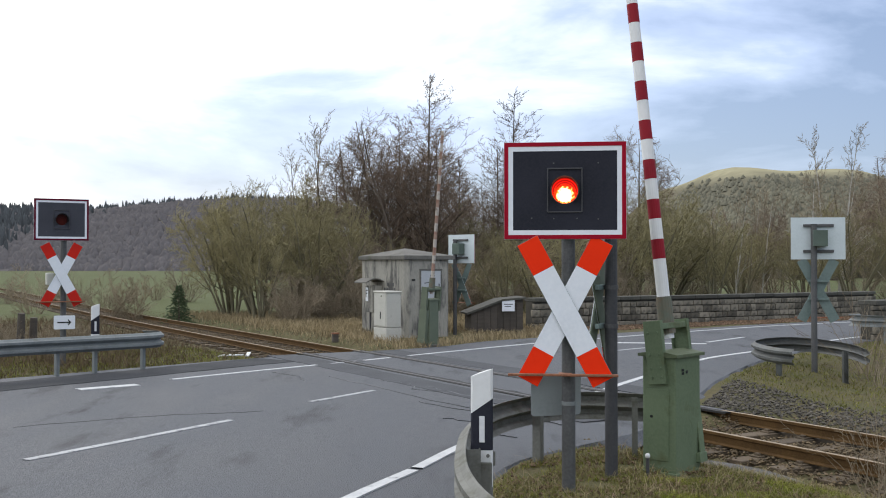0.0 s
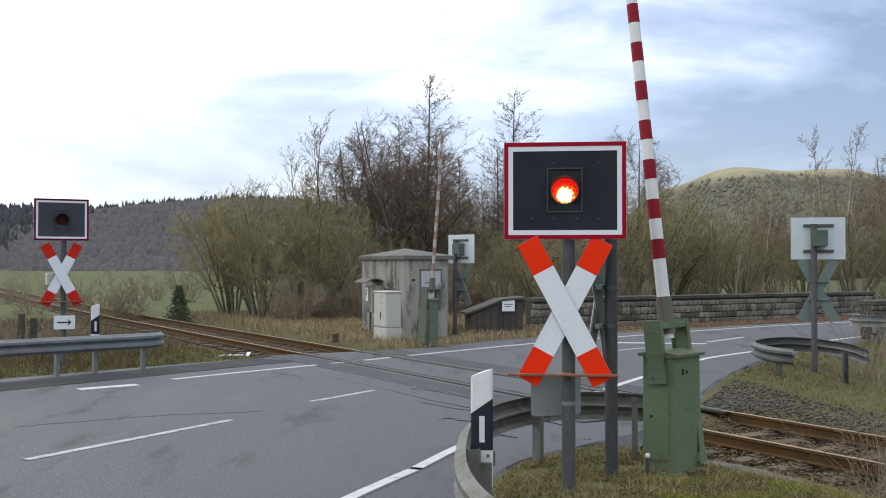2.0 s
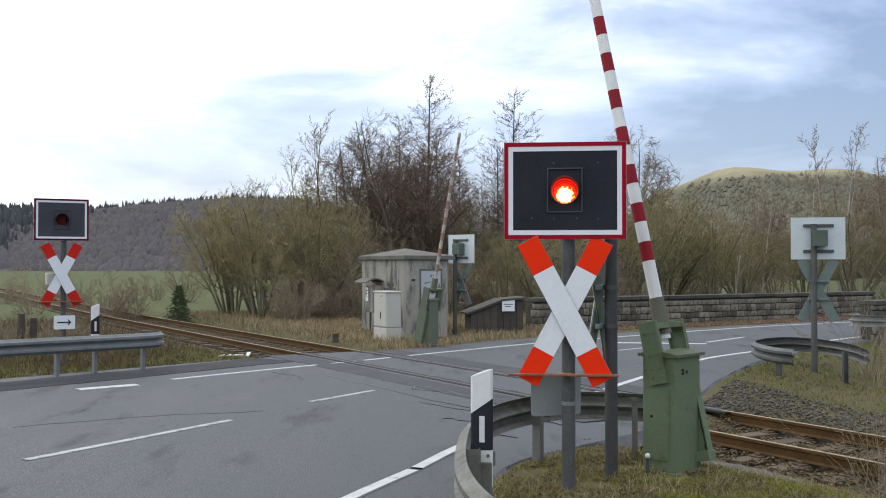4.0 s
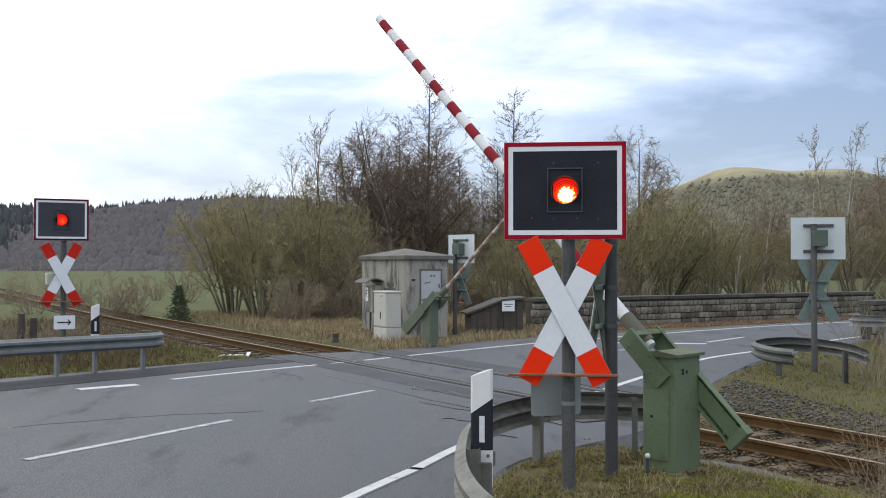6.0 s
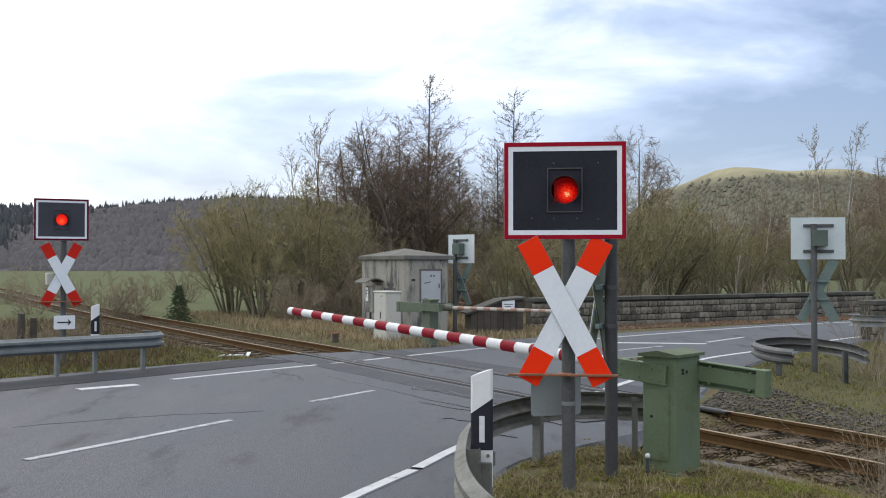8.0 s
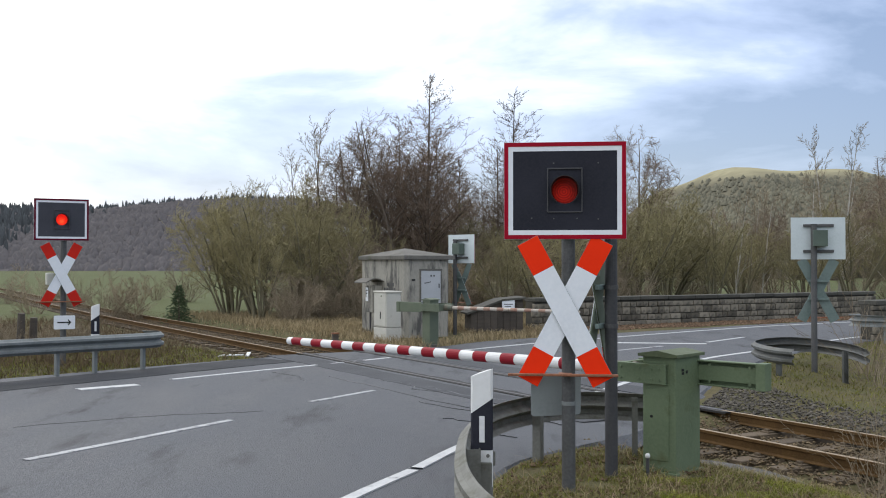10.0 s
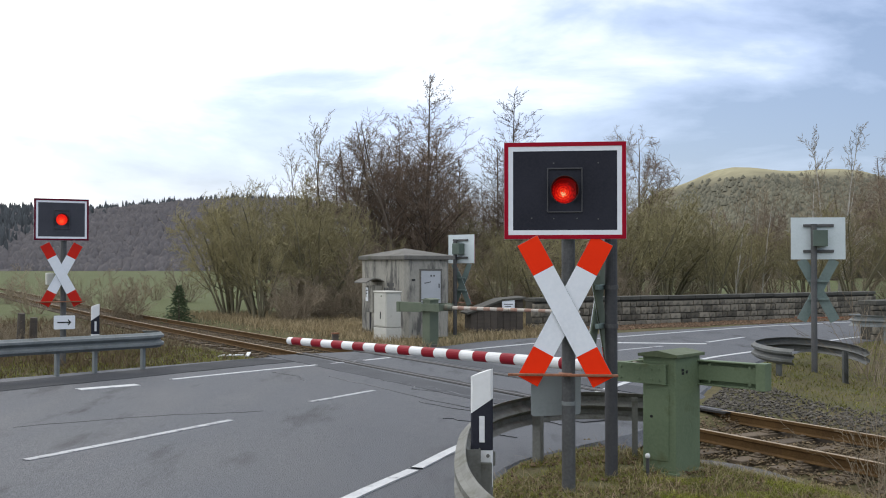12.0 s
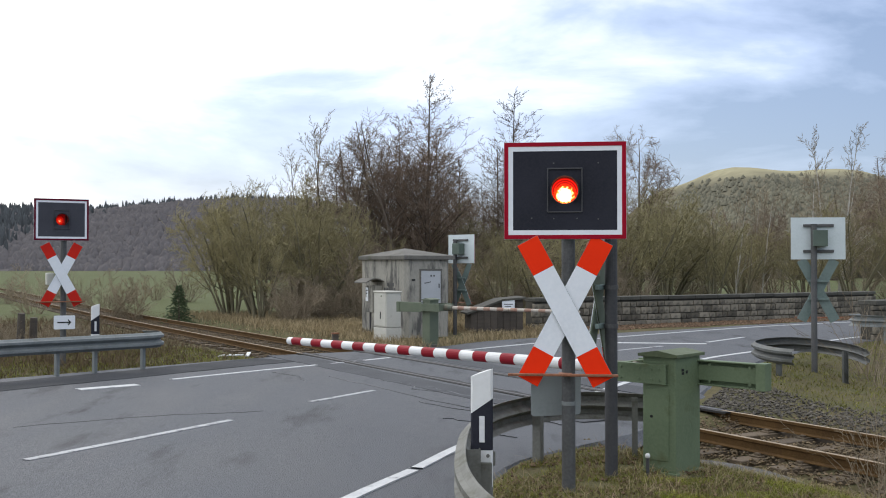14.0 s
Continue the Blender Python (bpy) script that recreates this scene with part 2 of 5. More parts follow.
M["birch"] = mat("birch_bark", (0.48, 0.45, 0.40), (0.36, 0.33, 0.29), scale=3, fine=20, rough=0.8, bump=0.2, dirt=(0.06, 0.05, 0.045), dirt_scale=4, dirt_at=0.57, stretch3=(1, 1, 3))
M["needle"] = mat("spruce_needles", (0.05, 0.072, 0.036), (0.068, 0.095, 0.045), scale=3, fine=20, rough=0.8, bump=0.1, island=0.3, spec=0.2)
M["grass"] = mat("winter_grass", (0.180, 0.172, 0.052), (0.115, 0.125, 0.030), (0.27, 0.225, 0.105), scale=0.9, fine=5, rough=0.85, bump=0, island=0.4, spec=0.15)
M["moss"] = mat("moss_green", (0.225, 0.235, 0.040), (0.15, 0.175, 0.028), (0.28, 0.27, 0.062), scale=1.5, fine=6, rough=0.9, bump=0, island=0.35, spec=0.1)
M["west_grass"] = mat("damp_verge_grass", (0.165, 0.155, 0.066), (0.115, 0.118, 0.042), (0.21, 0.185, 0.095), scale=0.9, fine=5, rough=0.85, bump=0, island=0.35, spec=0.15)
M["straw"] = mat("dry_straw_grass", (0.33, 0.262, 0.155), (0.23, 0.178, 0.105), (0.41, 0.33, 0.20), scale=1.1, fine=6, rough=0.9, bump=0, island=0.35, spec=0.1)
M["dead"] = mat("dead_brown_stalks", (0.13, 0.092, 0.055), (0.09, 0.065, 0.042), (0.18, 0.13, 0.08), scale=1.2, fine=6, rough=0.9, bump=0, island=0.35, spec=0.1)
M["leaf"] = mat("fallen_leaves", (0.14, 0.092, 0.058), (0.095, 0.064, 0.044), (0.20, 0.135, 0.088), scale=3, fine=9, rough=0.9, bump=0, island=0.5, spec=0.1)
# distance haze over the west hill is mixed into the next two greys
M["hill_wood"] = mat("haze_grey_hill_woods", (0.130, 0.121, 0.124), (0.110, 0.104, 0.109), (0.146, 0.134, 0.132), scale=0.015, fine=0.25, rough=1, bump=0.6, bump_dist=2.0, spec=0.0)
M["hill_tree"] = mat("haze_grey_bare_woods", (0.130, 0.121, 0.124), (0.106, 0.101, 0.106), (0.146, 0.134, 0.132), scale=0.02, fine=0.3, rough=1, bump=0, island=0.06, spec=0.0)
M["valley_tree"] = mat("bare_valley_woods", (0.18, 0.16, 0.125), (0.145, 0.13, 0.105), scale=0.05, fine=0.6, rough=1, bump=0, island=0.25, spec=0.0)
M["hill_east"] = mat("olive_hill_woods", (0.165, 0.158, 0.118), (0.13, 0.126, 0.098), (0.19, 0.18, 0.134), scale=0.02, fine=0.3, rough=1, bump=0, island=0.12, spec=0.0)
# conifer green paled to blue-grey, so the colour carries the haze
M["hill_fir"] = mat("haze_blue_conifers_on_hill", (0.110, 0.118, 0.124), (0.095, 0.105, 0.110), scale=0.02, fine=0.3, rough=1, bump=0, island=0.3, spec=0.0)
# straw pasture, painted paler to give the patch of sun on the crest
M["hill_meadow"] = mat("sunlit_toned_hill_pasture", (0.36, 0.33, 0.21), (0.25, 0.235, 0.16), (0.42, 0.385, 0.26), scale=0.02, fine=0.15, rough=1, bump=0, spec=0.0)
M["ink"] = mat("black_print", (0.02, 0.02, 0.02), scale=5, rough=0.6, bump=0)
M["glass_reflector"] = mat("white_reflector", (0.7, 0.7, 0.7), (0.6, 0.6, 0.62), scale=30, fine=120, rough=0.25, bump=0.1)


def lamp_face(name, stops, strength, low=0.34, rings=0.35):
    """A lens face that gives off light: colours from a hot spot low in the lens out to the rim, with the ribs of the lens."""
    m = bpy.data.materials.new(name)
    m.use_nodes = True
    n, l = m.node_tree.nodes, m.node_tree.links
    b = n["Principled BSDF"]
    b.inputs["Base Color"].default_value = (0.05, 0.003, 0.002, 1)
    b.inputs["Roughness"].default_value = 0.4
    b.inputs["Specular IOR Level"].default_value = 0.08
    tc = n.new("ShaderNodeTexCoord")
    mp = n.new("ShaderNodeMapping"); mp.inputs["Location"].default_value = (-0.5, -low, 0.0)
    l.new(tc.outputs["UV"], mp.inputs[0])
    ln = n.new("ShaderNodeVectorMath"); ln.operation = "LENGTH"
    l.new(mp.outputs[0], ln.inputs[0])
    wob = n.new("ShaderNodeTexNoise"); wob.inputs["Scale"].default_value = 11; wob.inputs["Detail"].default_value = 3
    l.new(tc.outputs["UV"], wob.inputs["Vector"])
    ad = n.new("ShaderNodeMath"); ad.operation = "MULTIPLY_ADD"; ad.inputs[1].default_value = 0.34; ad.inputs[2].default_value = -0.17
    l.new(wob.outputs["Fac"], ad.inputs[0])
    sm = n.new("ShaderNodeMath"); sm.operation = "ADD"
    l.new(ln.outputs["Value"], sm.inputs[0]); l.new(ad.outputs[0], sm.inputs[1])
    rp = n.new("ShaderNodeValToRGB")
    el = rp.color_ramp.elements
    el[0].position, el[0].color = stops[0][0], (*stops[0][1], 1)
    el[1].position, el[1].color = stops[-1][0], (*stops[-1][1], 1)
    for at, c in stops[1:-1]:
        el.new(at).color = (*c, 1)
    l.new(sm.outputs[0], rp.inputs[0])
    mc2 = n.new("ShaderNodeMapping"); mc2.inputs["Location"].default_value = (-0.5, -0.47, 0.0)
    l.new(tc.outputs["UV"], mc2.inputs[0])
    dist = n.new("ShaderNodeVectorMath"); dist.operation = "LENGTH"
    l.new(mc2.outputs[0], dist.inputs[0])
    freq = n.new("ShaderNodeMath"); freq.operation = "MULTIPLY"; freq.inputs[1].default_value = 70
    l.new(dist.outputs["Value"], freq.inputs[0])
    wave = n.new("ShaderNodeMath"); wave.operation = "SINE"
    l.new(freq.outputs[0], wave.inputs[0])
    ring = n.new("ShaderNodeMapRange"); ring.inputs[1].default_value = -1
    ring.inputs[3].default_value = (1 - rings) * strength; ring.inputs[4].default_value = (1 + rings) * strength
    l.new(wave.outputs[0], ring.inputs[0])
    l.new(ring.outputs[0], b.inputs["Emission Strength"])
    l.new(rp.outputs[0], b.inputs["Emission Color"])
    return m


M["lamp_on"] = lamp_face("lit_lens", [(0.22, (1.0, 0.92, 0.70)), (0.29, (1.0, 0.50, 0.08)), (0.34, (0.75, 0.03, 0.004)), (0.46, (0.30, 0.004, 0.002))], 2.6, low=0.33, rings=0.45)
M["lamp_red"] = lamp_face("lit_red_lens", [(0.10, (1.0, 0.10, 0.03)), (0.25, (1.0, 0.035, 0.014)), (0.55, (0.7, 0.012, 0.008))], 1.0, rings=0.15)
M["lamp_half"] = lamp_face("glowing_lens", [(0.05, (1.0, 0.45, 0.22)), (0.10, (1.0, 0.05, 0.012)), (0.26, (0.60, 0.006, 0.003)), (0.46, (0.10, 0.001, 0.001))], 0.9, low=0.38, rings=0.22)
M["lamp_off"] = lamp_face("dark_lens", [(0.15, (0.20, 0.006, 0.003)), (0.5, (0.035, 0.002, 0.001))], 1.0)
M["lamp_black"] = lamp_face("unlit_lens", [(0.15, (0.02, 0.006, 0.004)), (0.5, (0.006, 0.003, 0.003))], 0.5)


# ================= mesh helpers =================
def part(name, bm, material, parent=None, label="", smooth=False):
    me = bpy.data.meshes.new(name)
    bm.normal_update()
    bm.to_mesh(me)
    bm.free()
    if smooth:
        for p in me.polygons:
            p.use_smooth = True
    for m in (material if isinstance(material, list) else [material]):
        me.materials.append(m)
    ob = new(name, me)
    if parent:
        ob.parent = parent
    if label:
        ob["label"] = label
    return ob


def thing(name, m, label, category, group="", kind=""):
    ob = new(name)
    ob.empty_display_size = 0.2
    ob.matrix_world = m
    return tagged(ob, label, category, group, kind)


def box(size, at=(0, 0, 0), bevel=0.0, turn=None, bm=None):
    bm = bm or bmesh.new()
    t = bmesh.new()
    bmesh.ops.create_cube(t, size=1)
    bmesh.ops.scale(t, vec=size, verts=t.verts)
    if bevel:
        bmesh.ops.bevel(t, geom=t.edges[:], offset=bevel, segments=2, affect="EDGES", profile=0.5)
    m = Matrix.Translation(at) @ (turn or Matrix())
    bmesh.ops.transform(t, matrix=m, verts=t.verts)
    me = bpy.data.meshes.new("t")
    t.to_mesh(me); t.free()
    bm.from_mesh(me)
    bpy.data.meshes.remove(me)
    return bm


def rod(p0, p1, r0, r1=None, n=12, bm=None, caps=True):
    bm = bm or bmesh.new()
    p0, p1 = Vector(p0), Vector(p1)
    r1 = r0 if r1 is None else r1
    q = (p1 - p0).to_track_quat("Z", "Y").to_matrix()
    a = [bm.verts.new(p0 + q @ Vector((r0 * math.cos(2 * math.pi * i / n), r0 * math.sin(2 * math.pi * i / n), 0))) for i in range(n)]
    b = [bm.verts.new(p1 + q @ Vector((r1 * math.cos(2 * math.pi * i / n), r1 * math.sin(2 * math.pi * i / n), 0))) for i in range(n)]
    for i in range(n):
        bm.faces.new((a[i], a[(i + 1) % n], b[(i + 1) % n], b[i]))
    if caps:
        bm.faces.new(a[::-1]); bm.faces.new(b)
    return bm


def prism(outline, y0, y1, bm=None):
    """Outline in x, z, drawn out from y0 to y1."""
    bm = bm or bmesh.new()
    a = [bm.verts.new((x, y0, z)) for x, z in outline]
    b = [bm.verts.new((x, y1, z)) for x, z in outline]
    n = len(a)
    bm.faces.new(a); bm.faces.new(b[::-1])
    for i in range(n):
        bm.faces.new((a[i], b[i], b[(i + 1) % n], a[(i + 1) % n]))
    bmesh.ops.recalc_face_normals(bm, faces=bm.faces[:])
    return bm


def spline(points, step=0.25):
    """A smooth run of points through the given ones (Catmull-Rom)."""
    p = [np.array(q, float) for q in points]
    p = [2 * p[0] - p[1]] + p + [2 * p[-1] - p[-2]]
    out = []
    for i in range(1, len(p) - 2):
        k = max(1, int(np.linalg.norm(p[i + 1] - p[i]) / step))
        for j in range(k):
            t = j / k
            out.append(0.5 * (2 * p[i] + (p[i + 1] - p[i - 1]) * t + (2 * p[i - 1] - 5 * p[i] + 4 * p[i + 1] - p[i + 2]) * t * t
                              + (3 * p[i] - p[i - 1] - 3 * p[i + 1] + p[i + 2]) * t ** 3))
    out.append(p[-2])
    return out


def sweep(path, section, closed=True, bm=None):
    """Section (side, up) carried along a path of (x, y, z)."""
    bm = bm or bmesh.new()
    rings = []
    for i, p in enumerate(path):
        a, b = path[max(0, i - 1)], path[min(len(path) - 1, i + 1)]
        d = np.array(b[:2]) - np.array(a[:2]); d = d / (np.linalg.norm(d) + 1e-9)
        s = np.array((d[1], -d[0]))
        rings.append([bm.verts.new((p[0] + s[0] * u, p[1] + s[1] * u, p[2] + v)) for u, v in section])
    m = len(section)
    for r, q in zip(rings, rings[1:]):
        for i in range(m if closed else m - 1):
            bm.faces.new((r[i], r[(i + 1) % m], q[(i + 1) % m], q[i]))
    if closed:
        bm.faces.new(rings[0]); bm.faces.new(rings[-1][::-1])
    bmesh.ops.recalc_face_normals(bm, faces=bm.faces[:])
    return bm


def mesh_object(name, verts, faces, material, parent=None, smooth=False):
    me = bpy.data.meshes.new(name)
    me.from_pydata(verts, [], faces)
    for m in (material if isinstance(material, list) else [material]):
        me.materials.append(m)
    if smooth:
        me.polygons.foreach_set("use_smooth", [True] * len(me.polygons))
    ob = new(name, me)
    if parent:
        ob.parent = parent
    return ob


# ================= the lie of the land =================
TD, TN = np.array((0.5, -0.866)), np.array((0.866, 0.5))     # along and across the track
T_MID, CROSS_A, CROSS_B = 10.32, -23.2, -11.1                # track axis, ends of the paved crossing
LEFT_EDGE = [(-40, -6), (-20, 8.5), (-12, 15.8), (-8.2, 19.5), (-4.28, 23.8), (-1.2, 26.2), (0.1, 27.4), (1.3, 29.2), (4.4, 31.9), (8.1, 34.7), (11.9, 37.8), (17.6, 41.4), (32, 49.5)]
RIGHT_EDGE = [(-4.0, -6), (-1.6, 3), (-0.2, 7.3), (0.12, 9.0), (0.75, 11.2), (1.9, 12.6), (2.6, 13.5), (3.55, 15.6), (4.45, 17.8), (5.1, 19.4), (6.8, 22.8), (8.4, 25.2), (10.6, 27.8), (13.2, 30.5), (18.5, 34.6), (34, 42)]


def bend(u):
    """The track swings away gently past the crossing."""
    d = np.minimum(np.asarray(u, float) + 42, 0)
    return 0.035 * (np.sqrt(d * d + 144) - 12)


def smooth01(t):
    t = np.clip(t, 0, 1)
    return t * t * (3 - 2 * t)


def land(x, y):
    """Height of the ground."""
    x, y = np.asarray(x, float), np.asarray(y, float)
    z = np.full(np.broadcast(x, y).shape, -0.032)
    along = x * TD[0] + y * TD[1]
    across = np.abs(x * TN[0] + y * TN[1] - T_MID - bend(along))
    out = np.maximum(smooth01((CROSS_A + 0.4 - along) / 1.2), smooth01((along - CROSS_B + 0.4) / 1.2))
    z = z - 0.20 * out * smooth01((2.6 - across) / 1.2)
    z = z - 0.24 * smooth01((x - np.interp(y, [q[1] for q in RIGHT_EDGE], [q[0] for q in RIGHT_EDGE]) - 0.5) / 2.0) * smooth01((27 - y) / 5) * smooth01((y - 12) / 5)
    z = z + 0.07 * np.exp(-((x - 2.0) ** 2 + (y - 9.6) ** 2) / 2.2)
    z = z + 0.014 * np.sin(x * 1.7 + y) * np.sin(y * 1.3 - x * 0.6)
    return z


def build_ground():
    def axis(lo, a, b, hi, fine):
        mid = list(np.arange(a, b, fine))
        left, right, s = [], [], fine
        v = a
        while v > lo:
            s *= 1.35; v -= s; left.append(max(v, lo))
        v, s = b, fine
        while v < hi:
            s *= 1.35; right.append(min(v, hi)); v += s
        right.append(hi)
        return sorted(set(left + mid + right))
    xs = axis(-2500, -34, 20, 2500, 0.36)
    ys = axis(-400, 4, 82, 3000, 0.36)
    gx, gy = np.meshgrid(xs, ys)
    gz = land(gx, gy)
    v = np.stack([gx.ravel(), gy.ravel(), gz.ravel()], 1).tolist()
    w = len(xs)
    f = [(j * w + i, j * w + i + 1, (j + 1) * w + i + 1, (j + 1) * w + i) for j in range(len(ys) - 1) for i in range(w - 1)]
    m = M["soil"].copy(); m.name = "ground_cover"
    n, l = m.node_tree.nodes, m.node_tree.links
    b = n["Principled BSDF"]
    old = b.inputs["Base Color"].links[0].from_socket
    geo = n.new("ShaderNodeNewGeometry")
    sp = n.new("ShaderNodeSeparateXYZ"); l.new(geo.outputs["Position"], sp.inputs[0])
    rg = n.new("ShaderNodeMapRange"); rg.inputs[1].default_value = 37; rg.inputs[2].default_value = 45
    l.new(sp.outputs["Y"], rg.inputs[0])
    nz = n.new("ShaderNodeTexNoise"); nz.inputs["Scale"].default_value = 0.03; nz.inputs["Detail"].default_value = 6
    l.new(geo.outputs["Position"], nz.inputs["Vector"])
    gr = n.new("ShaderNodeMix"); gr.data_type = "RGBA"
    gr.inputs[6].default_value, gr.inputs[7].default_value = (0.115, 0.126, 0.060, 1), (0.088, 0.104, 0.044, 1)
    l.new(nz.outputs["Fac"], gr.inputs[0])
    mx2 = n.new("ShaderNodeMix"); mx2.data_type = "RGBA"
    l.new(rg.outputs[0], mx2.inputs[0]); l.new(old, mx2.inputs[6]); l.new(gr.outputs[2], mx2.inputs[7])
    l.new(mx2.outputs[2], b.inputs["Base Color"])
    ob = mesh_object("ground", v, f, m, smooth=True)
    tagged(ob, "winter verge of soil and dry grass with a green meadow", "ground", kind="structure")


build_ground()


def resample(points, n):
    p = np.array(spline(points, 0.3))
    s = np.r_[0, np.cumsum(np.linalg.norm(np.diff(p, axis=0), axis=1))]
    t = np.linspace(0, s[-1], n)
    return np.stack([np.interp(t, s, p[:, k]) for k in range(2)], 1)


def build_road():
    a, b = resample(LEFT_EDGE, 160), resample(RIGHT_EDGE, 160)
    w = 12
    v, f = [], []
    for i in range(160):
        for j in range(w + 1):
            q = a[i] + (b[i] - a[i]) * j / w
            v.append((q[0], q[1], 0.012 * math.sin(math.pi * j / w)))
    for i in range(159):
        for j in range(w):
            k = i * (w + 1) + j
            f.append((k, k + w + 1, k + w + 2, k + 1))
    # a rim that dips into the verge
    for i in range(160):
        out = (a[i] - b[i]) / np.linalg.norm(a[i] - b[i]) * (0.22 + 0.10 * math.sin(i * 1.7) + 0.06 * math.sin(i * 4.1))
        v.append((*(a[i] + out), -0.12)); v.append((*(b[i] - out), -0.12))
    base = 160 * (w + 1)
    for i in range(159):
        f.append((base + 2 * i, base + 2 * i + 2, (i + 1) * (w + 1), i * (w + 1)))
        f.append((base + 2 * i + 1, i * (w + 1) + w, (i + 1) * (w + 1) + w, base + 2 * i + 3))
    ob = mesh_object("road", v, f, M["asphalt"], smooth=False)
    return tagged(ob, "grey patched asphalt road, damp, over the railway", "road", kind="structure")


road = build_road()


def strip(name, points, width, material, z=0.018, parent=None, ragged=0.0):
    p = spline([(*q, 0) for q in points], 0.3)
    v, f = [], []
    for i, q in enumerate(p):
        d = np.array(p[min(i + 1, len(p) - 1)]) - np.array(p[max(i - 1, 0)]); d /= np.linalg.norm(d)
        w = width * (1 + ragged * random.uniform(-1, 1)) / 2
        s = np.array((d[1], -d[0])) * w
        v += [(q[0] - s[0], q[1] - s[1], z), (q[0] + s[0], q[1] + s[1], z), (q[0] - s[0], q[1] - s[1], z - 0.03), (q[0] + s[0], q[1] + s[1], z - 0.03)]
    for i in range(len(p) - 1):
        k = 4 * i
        f += [(k, k + 1, k + 5, k + 4), (k + 2, k, k + 4, k + 6), (k + 1, k + 3, k + 7, k + 5)]
    return mesh_object(name, v, f, material, parent)


for pts, wd, mt in (
        ([(-1.6, 7.3), (-0.86, 9.42), (-0.31, 10.75)], 0.13, "paint_line"),
        ([(-0.27, 10.86), (0.1, 11.9), (0.55, 13.0)], 0.13, "paint_line"),
        ([(2.55, 17.3), (3.3, 18.8), (4.6, 21.2), (5.95, 23.6), (7.8, 25.75), (10.1, 28.4), (12.8, 31.2), (18.2, 35.4)], 0.13, "paint_line"),
        ([(-6.17, 17.7), (-5.37, 18.4)], 0.26, "paint_line"),
        ([(-5.0, 19.25), (-3.9, 20.6), (-2.67, 22.05)], 0.12, "paint_line"),
        ([(-2.4, 22.35), (-1.9, 22.95)], 0.10, "paint_worn"),
        ([(-1.75, 23.1), (-1.21, 23.8)], 0.12, "paint_line"),
        ([(-0.8, 24.3), (0.6, 26.0), (2.6, 28.3), (5.26, 30.8), (8.6, 33.9), (12.3, 36.9), (18, 40.6)], 0.12, "paint_line"),
        ([(-4.5, 11.3), (-3.6, 12.9), (-2.87, 14.2)], 0.12, "paint_worn"),
        ([(-2.04, 16.1), (-1.17, 17.55)], 0.11, "paint_worn"),
        ([(4.55, 28.4), (7.05, 28.0)], 0.28, "paint_line"),
        ([(7.2, 28.55), (8.8, 30.6)], 0.11, "paint_line"),
        ([(4.2, 25.7), (5.7, 27.2)], 0.11, "paint_worn")):
    strip("lane_marking", pts, wd, M[mt], parent=road)
def wander(pts, k=5):
    """Break a run of points into a ragged one."""
    out = []
    for a, b in zip(pts, pts[1:]):
        for i in range(k):
            t = i / k
            out.append((a[0] + (b[0] - a[0]) * t + random.uniform(-0.05, 0.05), a[1] + (b[1] - a[1]) * t + random.uniform(-0.05, 0.05)))
    return out + [pts[-1]]


strip("asphalt_shoulder", [(-13.5, 11.6), (-9.6, 15.75), (-7.55, 18.3), (-5.95, 20.35), (-4.5, 22.3), (-3.7, 23.3)], 1.25, M["asphalt_new"], z=0.0145, parent=road, ragged=0.06)
for pts, wd, mt in (
        ([(-2.2, 19.8), (-0.9, 17.6), (0.35, 15.5), (0.9, 14.9)], 0.03, "crack"),
        ([(-0.3, 18.2), (0.3, 17.0), (1.4, 15.9)], 0.025, "crack"),
        ([(-0.4, 16.2), (0.4, 15.1), (0.55, 14.3)], 0.03, "crack"),
        ([(0.9, 15.6), (1.3, 15.0), (1.2, 14.3), (1.7, 13.7)], 0.035, "crack"),
        ([(1.6, 16.4), (1.9, 15.5), (2.6, 15.0)], 0.03, "crack"),
        ([(-1.2, 19.2), (-0.6, 18.6), (-0.5, 17.8), (0.1, 17.2)], 0.03, "crack"),
        ([(0.0, 14.4), (0.5, 14.0), (0.4, 13.4), (0.9, 12.8)], 0.028, "crack"),
        ([(-3.4, 20.6), (-2.7, 19.8), (-2.5, 18.9)], 0.02, "crack"),
        ([(-5.6, 13.6), (-4.0, 14.6), (-2.6, 15.1)], 0.018, "crack")):
    strip("crack_seam", wander(pts), wd * 0.55, M[mt], z=0.0165, parent=road, ragged=0.8)


# ================= railway =================
def on_track(u, off, z=0.0):
    p = TD * u + TN * (T_MID + off + bend(u))
    return (p[0], p[1], z)


